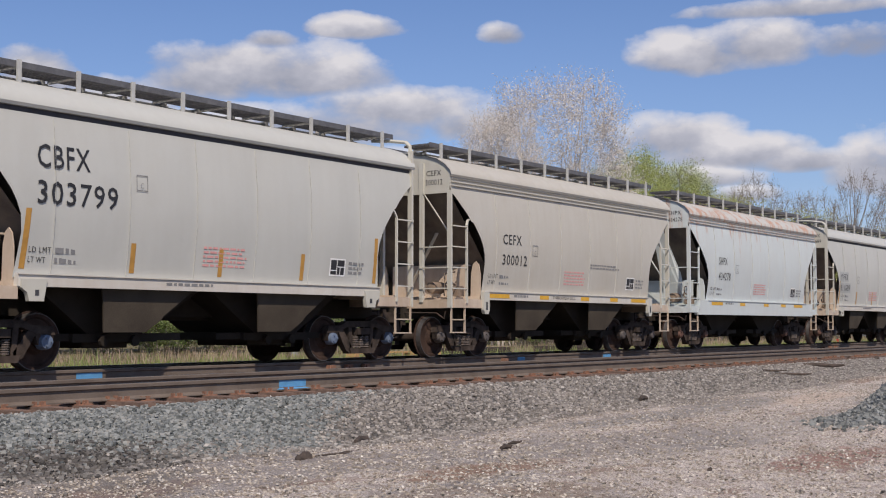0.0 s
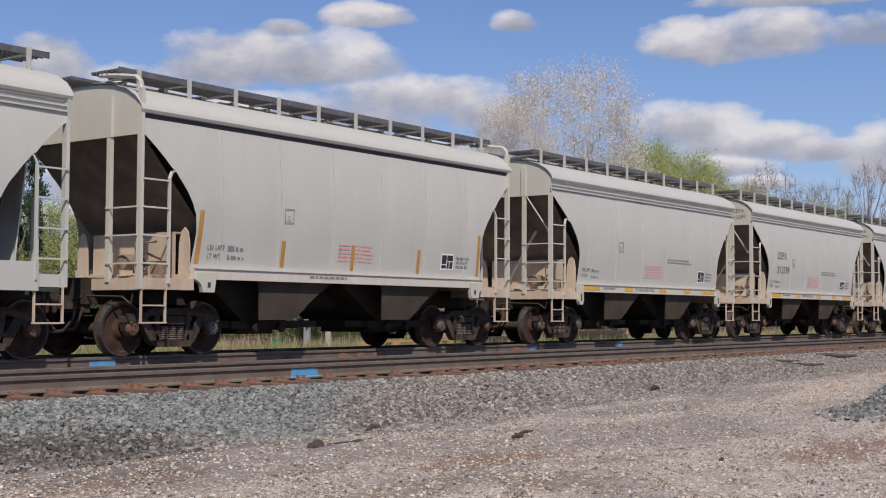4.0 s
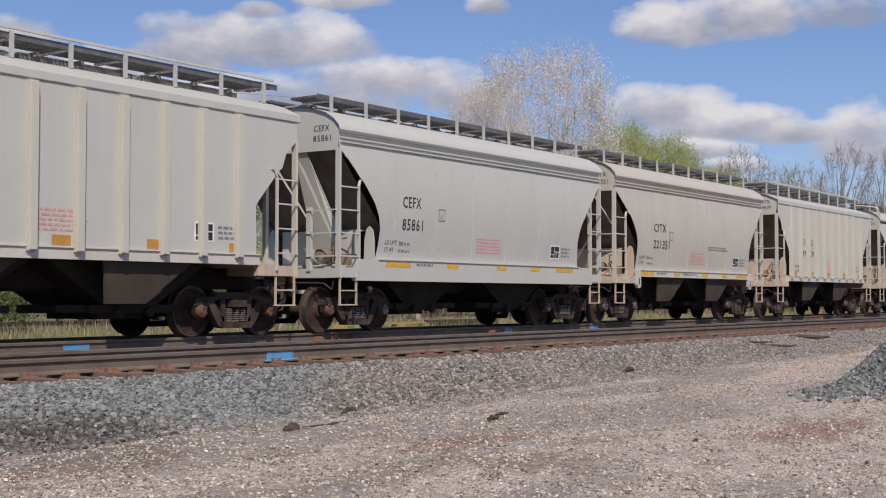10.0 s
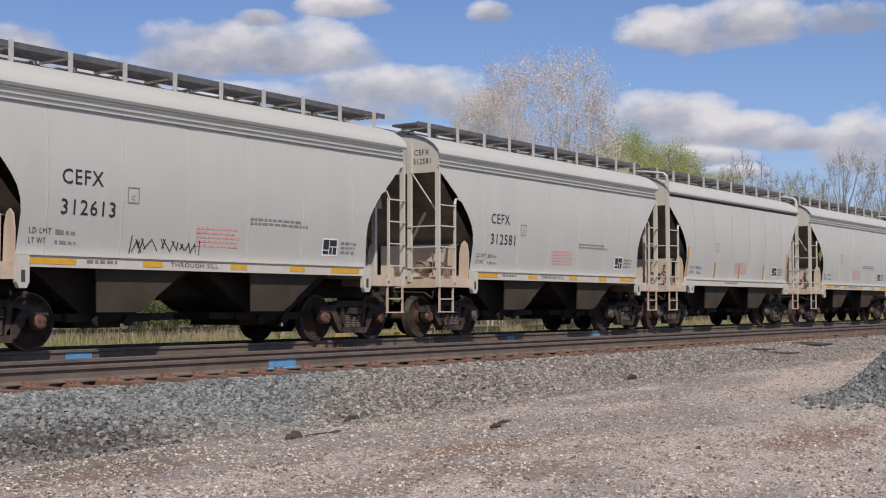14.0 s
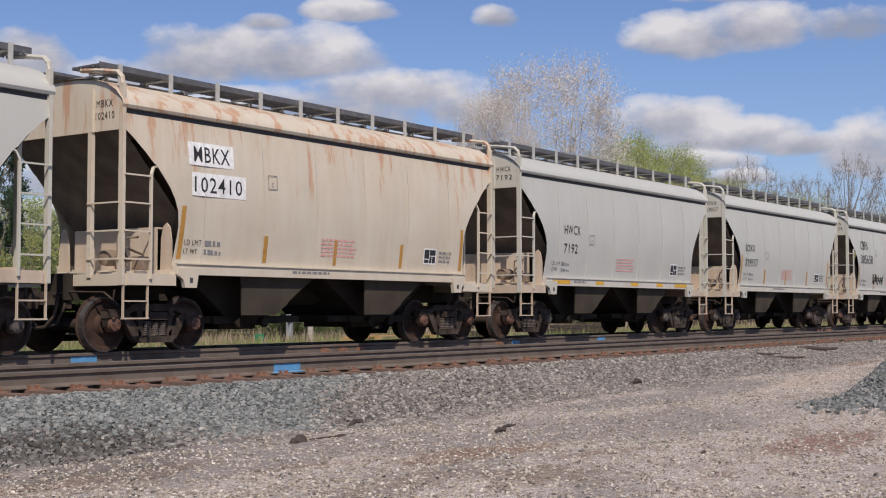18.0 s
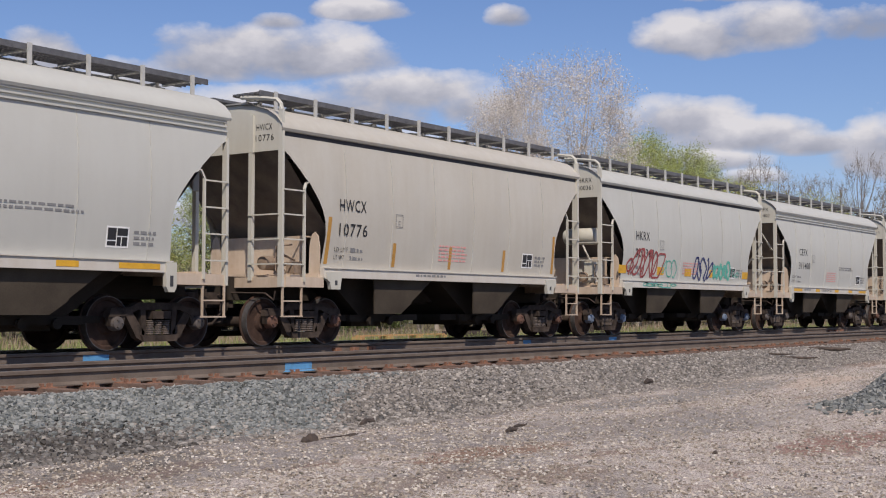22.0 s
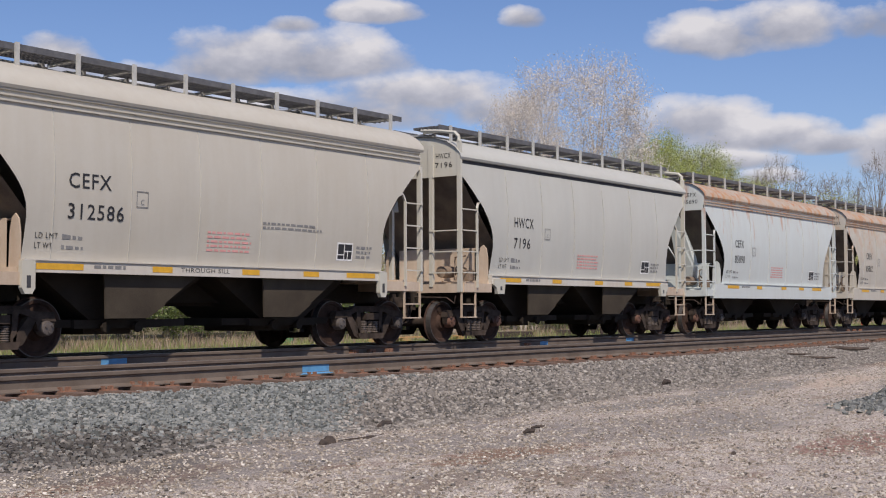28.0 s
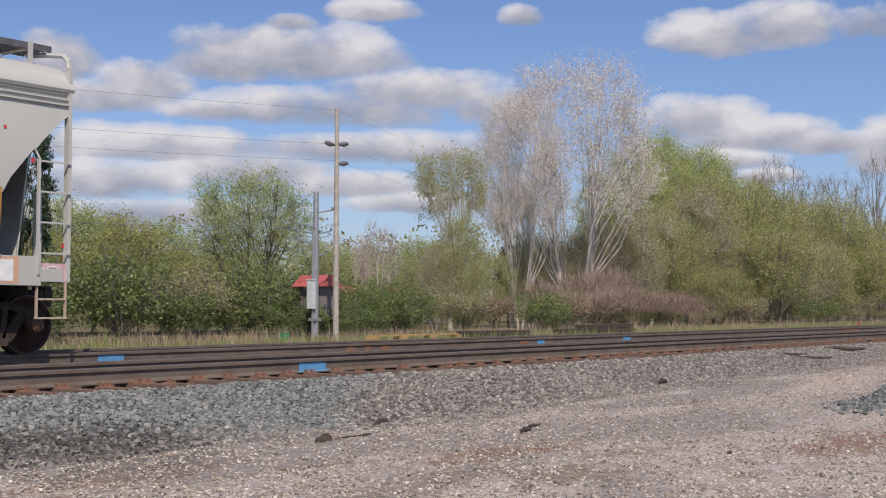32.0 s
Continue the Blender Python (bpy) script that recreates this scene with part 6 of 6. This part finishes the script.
# a far belt of woods that closes the horizon
cent = []
for q in range(300):
    x0, y0 = r.uniform(-120, 620), r.uniform(62, 140)
    hgt, wid = r.uniform(6, 10) * (1 + max(0, x0 - 60) / 260), r.uniform(3, 5)
    z = rng.uniform(0.05, 1, 420)
    rad = wid * np.sqrt(np.clip(1 - (z - 0.45) ** 2 / 0.32, 0.05, 1)) * np.sqrt(rng.uniform(0.3, 1, 420))
    a = rng.uniform(0, 6.28, 420)
    cent.append(np.stack([x0 + rad * np.cos(a), y0 + rad * np.sin(a), -0.7 + hgt * z], -1))
p, f = leaves(np.concatenate(cent), 0.26, rng)
tagged(new("far_woods", bulk("far_woods", p, f, LEAF["olive"])), "distant belt of woods in early leaf", "woods", kind="stuff")

# grass along the far verge
def blades(name, n, x0, x1, y0, y1, h, mat, label):
    x, y = x0 + (x1 - x0) * rng.uniform(0, 1, n) ** 1.5, rng.uniform(y0, y1, n)
    clump = np.sin(x * 0.9) * np.sin(y * 1.3 + x * 0.31) + rng.normal(0, 0.6, n)
    keep = clump > -0.25
    x, y = x[keep], y[keep]
    n = len(x)
    z, hh, a = level(x, y) - 0.03, h * np.exp(rng.normal(0, 0.35, n)), rng.uniform(0, 6.28, n)
    lean, wd = rng.normal(0, 0.25, (n, 2)) * hh[:, None], 0.012 + 0.012 * rng.uniform(0, 1, n)
    dx, dy = np.cos(a) * wd, np.sin(a) * wd
    p = np.stack([np.stack([x - dx, y - dy, z], -1), np.stack([x + dx, y + dy, z], -1), np.stack([x + lean[:, 0], y + lean[:, 1], z + hh], -1)], 1).reshape(-1, 3)
    tagged(new(name, bulk(name, p, np.arange(n * 3).reshape(-1, 3), mat)), label, "grass", kind="stuff")


blades("dry_grass", 30000, 8, 160, 19.2, 23.5, 0.42, LEAF["dry"], "tall dry straw-coloured grass along the verge")
blades("green_grass", 46000, 6, 150, 5.0, 24.0, 0.34, LEAF["grass"], "low green grass beyond the tracks")

# ---------------------------------------------------------------- poles, wires and small things beyond the tracks
pole = tagged(new("utility_pole"), "weathered wooden utility pole with small insulator arms", "utility pole")
pole.matrix_basis = pose(43.4, 20.4, -0.8)
part("shaft", Geo().tube([(0, 0, 0), (0.0, 0.0, 5.2), (0.02, 0, 10.5)], [0.14, 0.12, 0.09], 12), POLE, pole, smooth=True)
for z, d in ((8.85, (-0.62, 0.12)), (8.9, (0.62, -0.12)), (8.02, (0.62, -0.12))):
    part("insulator", Geo().tube([(d[0] * 0.2, d[1] * 0.2, z), (d[0] * 0.6, d[1] * 0.6, z + 0.02), (d[0], d[1], z + 0.06)], [0.06, 0.12, 0.08], 8), plain("insulator_grey", (0.13, 0.13, 0.145)), pole)
mast = tagged(new("signal_mast"), "galvanised steel signal mast with a cabinet and cable arms", "signal mast")
mast.matrix_basis = pose(42.6, 20.9, -0.8)
part("column", Geo().tube([(0, 0, 0), (0, 0, 6.7)], [0.14, 0.12], 10), GALV, mast, smooth=True)
part("conduit", Geo().tube([(-0.24, -0.05, 0), (-0.24, -0.05, 5.0)], 0.06, 8), GALV, mast)
part("cabinet", Geo().box(-0.46, -0.22, -0.2, 0.1, 1.5, 2.75).box(-0.48, -0.20, -0.22, 0.12, 2.75, 2.79), plain("cabinet_paint", (0.58, 0.61, 0.62)), mast, "pale grey metal equipment cabinet")
part("clamp", Geo().box(-0.3, 0.22, -0.16, 0.16, 0.95, 1.08), GALV, mast)
for z, x1 in ((5.3, -1.7), (5.0, -1.8), (4.55, -1.4), (5.95, 1.0), (5.0, 0.9), (4.0, 0.6)):
    part("arm", Geo().beam((0, 0, z - 0.2), (x1, -0.1, z), 0.06), GALV, mast)
    part("insulator", Geo().lathe([(0, 0.05), (0.06, 0.07), (0.14, 0.04)], 8, "z", (x1, -0.1, z)), plain("insulator_pale", (0.2, 0.2, 0.2)), mast)
small = tagged(new("utility_pole"), "short distant wooden utility pole among the scrub", "utility pole")
small.matrix_basis = pose(23.2, 30.5, -0.8)
part("shaft", Geo().tube([(0, 0, 0), (0, 0, 5.0)], [0.13, 0.11], 8), POLE, small)
part("crossarm", Geo().box(-0.6, 0.6, -0.05, 0.05, 4.75, 4.85), POLE, small)


def wire(a, b, sag, rad, label):
    a, b = Vector(a), Vector(b)
    pts = [a.lerp(b, q / 24) - Vector((0, 0, sag * 4 * (q / 24) * (1 - q / 24))) for q in range(25)]
    tagged(new("wire", Geo().tube(pts, rad * 0.6, 4).data("wire", WIRE)), label, "wire", "overhead wires")


for z, zr in ((9.65, 9.6), (8.1, 8.0), (7.35, 7.3)):
    wire((43.4, 20.4, z), (-12.0, 37.0, z + 0.6), 0.7, 0.009, "thin overhead wire hung from the utility pole")
    wire((43.4, 20.4, z), (105.0, 36.0, zr), 1.0, 0.006, "thin overhead wire hung from the utility pole")
for z in (4.25, 3.3):
    wire((42.6, 20.8, z), (-5.0, 30.0, z + 0.4), 0.5, 0.014, "low black cable running along the verge")
wire((42.6, 20.8, 4.2), (90.0, 33.0, 3.0), 1.0, 0.014, "low black cable running along the verge")


def shed(x, y, w_, d, h, roof_mat, wall_mat, label, turn=0):
    t = tagged(new("shed"), label, "shed", "small buildings among the trees")
    t.matrix_basis = pose(x, y, -0.8, 0, 0, turn)
    part("wall", Geo().box(-w_ / 2, w_ / 2, -d / 2, d / 2, 0, h), wall_mat, t)
    part("roof", Geo().prism([(-w_ / 2 - 0.3, h), (w_ / 2 + 0.3, h), (w_ / 2 - 0.4, h + 0.55), (-w_ / 2 + 0.4, h + 0.55)], -d / 2 - 0.3, d / 2 + 0.3), roof_mat, t, "faded red metal roof")
    part("door", Geo().box(-0.45, 0.45, -d / 2 - 0.03, -d / 2, 0, 2.0), plain("shed_door", (0.25, 0.22, 0.2)), t)
    return t


RED_ROOF = mottled("red_metal_roof", (0.50, 0.12, 0.11), (0.40, 0.10, 0.09), 3.0, 0.5)
shed(45.9, 23.8, 0.95, 1.3, 2.55, RED_ROOF, plain("shed_wall", (0.20, 0.17, 0.15)), "small shed with a faded red metal roof")
shed(62.5, 36.0, 6.0, 4.0, 2.3, RED_ROOF, plain("house_wall", (0.35, 0.32, 0.28)), "low building with a faded red roof behind shrubs", 20)
shed(185.0, 42.0, 9.0, 6.0, 3.0, plain("pale_roof", (0.45, 0.44, 0.42)), plain("house_wall_pale", (0.5, 0.48, 0.44)), "pale low building in the trees", 30)
DARKWOOD = mottled("charred_wood", (0.05, 0.042, 0.038), (0.11, 0.085, 0.07), 9.0, 0.9)
# stacked old sleepers, planks and odd bits on the far verge
for n, (x, y, ln, tilt, z) in enumerate(((60.4, 18.4, 2.6, 8, 0.45), (63.0, 18.5, 2.6, 2, 0.65), (65.7, 18.5, 2.6, 0, 0.65), (51.6, 18.4, 2.6, 1, 0.42), (54.3, 18.4, 2.6, 1, 0.42))):
    ob = tagged(new("sleeper_stack"), "stack of old dark wooden sleepers on the verge", "sleeper stack", "stacked sleepers")
    ob.matrix_basis = pose(x, y, float(level(x, y)), 0, 0, tilt)
    for q in range(4):
        for s in range(max(1, int(z / 0.2))):
            part("sleeper", Geo().box(-ln / 2 + q * 0.03, ln / 2 - s * 0.1, -0.6 + q * 0.27, -0.38 + q * 0.27, s * 0.2 - (0.02 if s == 0 else 0.0), s * 0.2 + 0.185), DARKWOOD, ob)
PLANK = mottled("fresh_timber", (0.55, 0.33, 0.16), (0.42, 0.25, 0.12), 3.0, 0.8)
for x, y, a in ((44.4, 18.3, 4), (46.6, 18.3, -3), (48.6, 18.3, 2)):
    ob = tagged(new("plank", Geo().box(-1.2, 1.2, -0.12, 0.12, 0, 0.06).box(-1.2, -1.0, -0.3, 0.3, -0.25, 0).box(0.9, 1.1, -0.3, 0.3, -0.25, 0).data("plank", PLANK)), "orange-brown timber plank lying on the verge", "plank", "loose planks")
    ob.matrix_basis = pose(x, y, float(level(x, y)) + 0.24, 0, 0, a)
for x, y, a, c, nm, lab in ((40.2, 20.5, 0.5, (0.02, 0.22, 0.10), "marker_sign", "small green marker sign on a stake"), (101.0, 16.2, 0.6, (0.5, 0.04, 0.04), "marker_sign", "small red marker on a stake")):
    t = tagged(new(nm), lab, "sign")
    t.matrix_basis = pose(x, y, float(level(x, y)))
    part("stake", Geo().box(-0.02, 0.02, -0.02, 0.02, 0, 0.55), GALV, t)
    part("plate", Geo().box(-0.28, 0.28, -0.035, -0.022, 0.12, 0.42), plain(nm + lab[6:9], c), t)
# small things on the gravel


def stick(x, y, ln, turn, rad, label, mat=DARKWOOD):
    g = Geo().tube([(-ln / 2, 0, 0), (-ln * 0.1, 0.03 * ln, rad * 0.4), (ln * 0.25, -0.02 * ln, 0.0), (ln / 2, 0.03 * ln, 0.01)], [rad * 0.7, rad, rad * 0.9, rad * 0.5], 7)
    ob = tagged(new("stick", g.data("stick", mat)), label, "stick", "sticks on the gravel")
    ob.matrix_basis = pose(x, y, float(level(x, y)) + rad * 0.8, 0, 0, turn)


stick(12.55, -7.35, 0.62, 24, 0.040, "short dark broken stick on the stones")
stick(12.6, -9.46, 0.26, 5, 0.03, "flat dark wood chip on the gravel")
stick(13.2, -9.2, 0.30, 0, 0.02, "thin brown twig on the gravel")
stick(10.75, -8.42, 0.55, -8, 0.010, "thin black wiry twig")
stick(11.15, -8.3, 0.5, 6, 0.009, "thin black wiry twig")
stick(28.5, -6.9, 1.2, -40, 0.03, "dark stick on the weathered ballast")
stick(28.3, -6.4, 1.0, -65, 0.025, "dark stick on the weathered ballast")
stick(32.0, -6.4, 1.3, -50, 0.055, "dark piece of timber on the ballast")
stick(20.4, -7.3, 0.4, 10, 0.05, "dark wood scrap on the ballast")
for x, y, s, lab in ((10.2, -8.5, 0.085, "dark angular lump of slag on the gravel"), (10.06, -8.55, 0.06, "dark angular lump of slag on the gravel"), (10.32, -8.38, 0.06, "dark lump of slag"), (11.8, -12.33, 0.03, "small black stone on the gravel"), (38.0, -6.0, 0.09, "dark stone by the track")):
    g = Geo().lathe([(-0.4 * s, 0.55 * s), (-0.1 * s, 1.0 * s), (0.35 * s, 0.85 * s), (0.75 * s, 0.45 * s)], 6, "z")
    g.v = [(a * r.uniform(0.8, 1.25), b * r.uniform(0.8, 1.25), c * r.uniform(0.85, 1.2)) for a, b, c in g.v]
    ob = tagged(new("rock", g.data("rock", DARKWOOD)), lab, "rock", "dark rocks on the gravel")
    ob.matrix_basis = pose(x, y, float(level(x, y)) + 0.2 * s, 0, 0, r.uniform(0, 360))
# ---------------------------------------------------------------- what moves


def motions():
    for n, car in enumerate(TRAIN):
        walk(car, [(t, pose(START[n] - run(t), 0, 0)) for t in range(0, 33, 2)])
        # wheels roll while they pass the camera; a row for each thirtieth of a second keeps every turn short
        for ax in [o for o in car.children if o.name.startswith("wheelset")]:
            at = ax.location.x
            times = [q / FPS for q in range(0, 32 * FPS + 1) if 5.0 < START[n] - run(q / FPS) + at < 34.0]
            if not times:
                times = [0.0]
            if times[0] > 0:
                times = [0.0] + times
            if times[-1] < 32:
                times = times + [32.0]
            first = times[1] if len(times) > 2 and times[1] > 1 / FPS + 1e-6 else 0.0
            rows = []
            for t in times:
                turn = -math.degrees((run(min(max(t, first), times[-2] if times[-1] == 32.0 and len(times) > 2 else t)) - run(first)) / 0.457)
                rows.append((t, pose(at, 0, 0.457, 0, turn, 0)))
            walk(ax, rows)


motions()
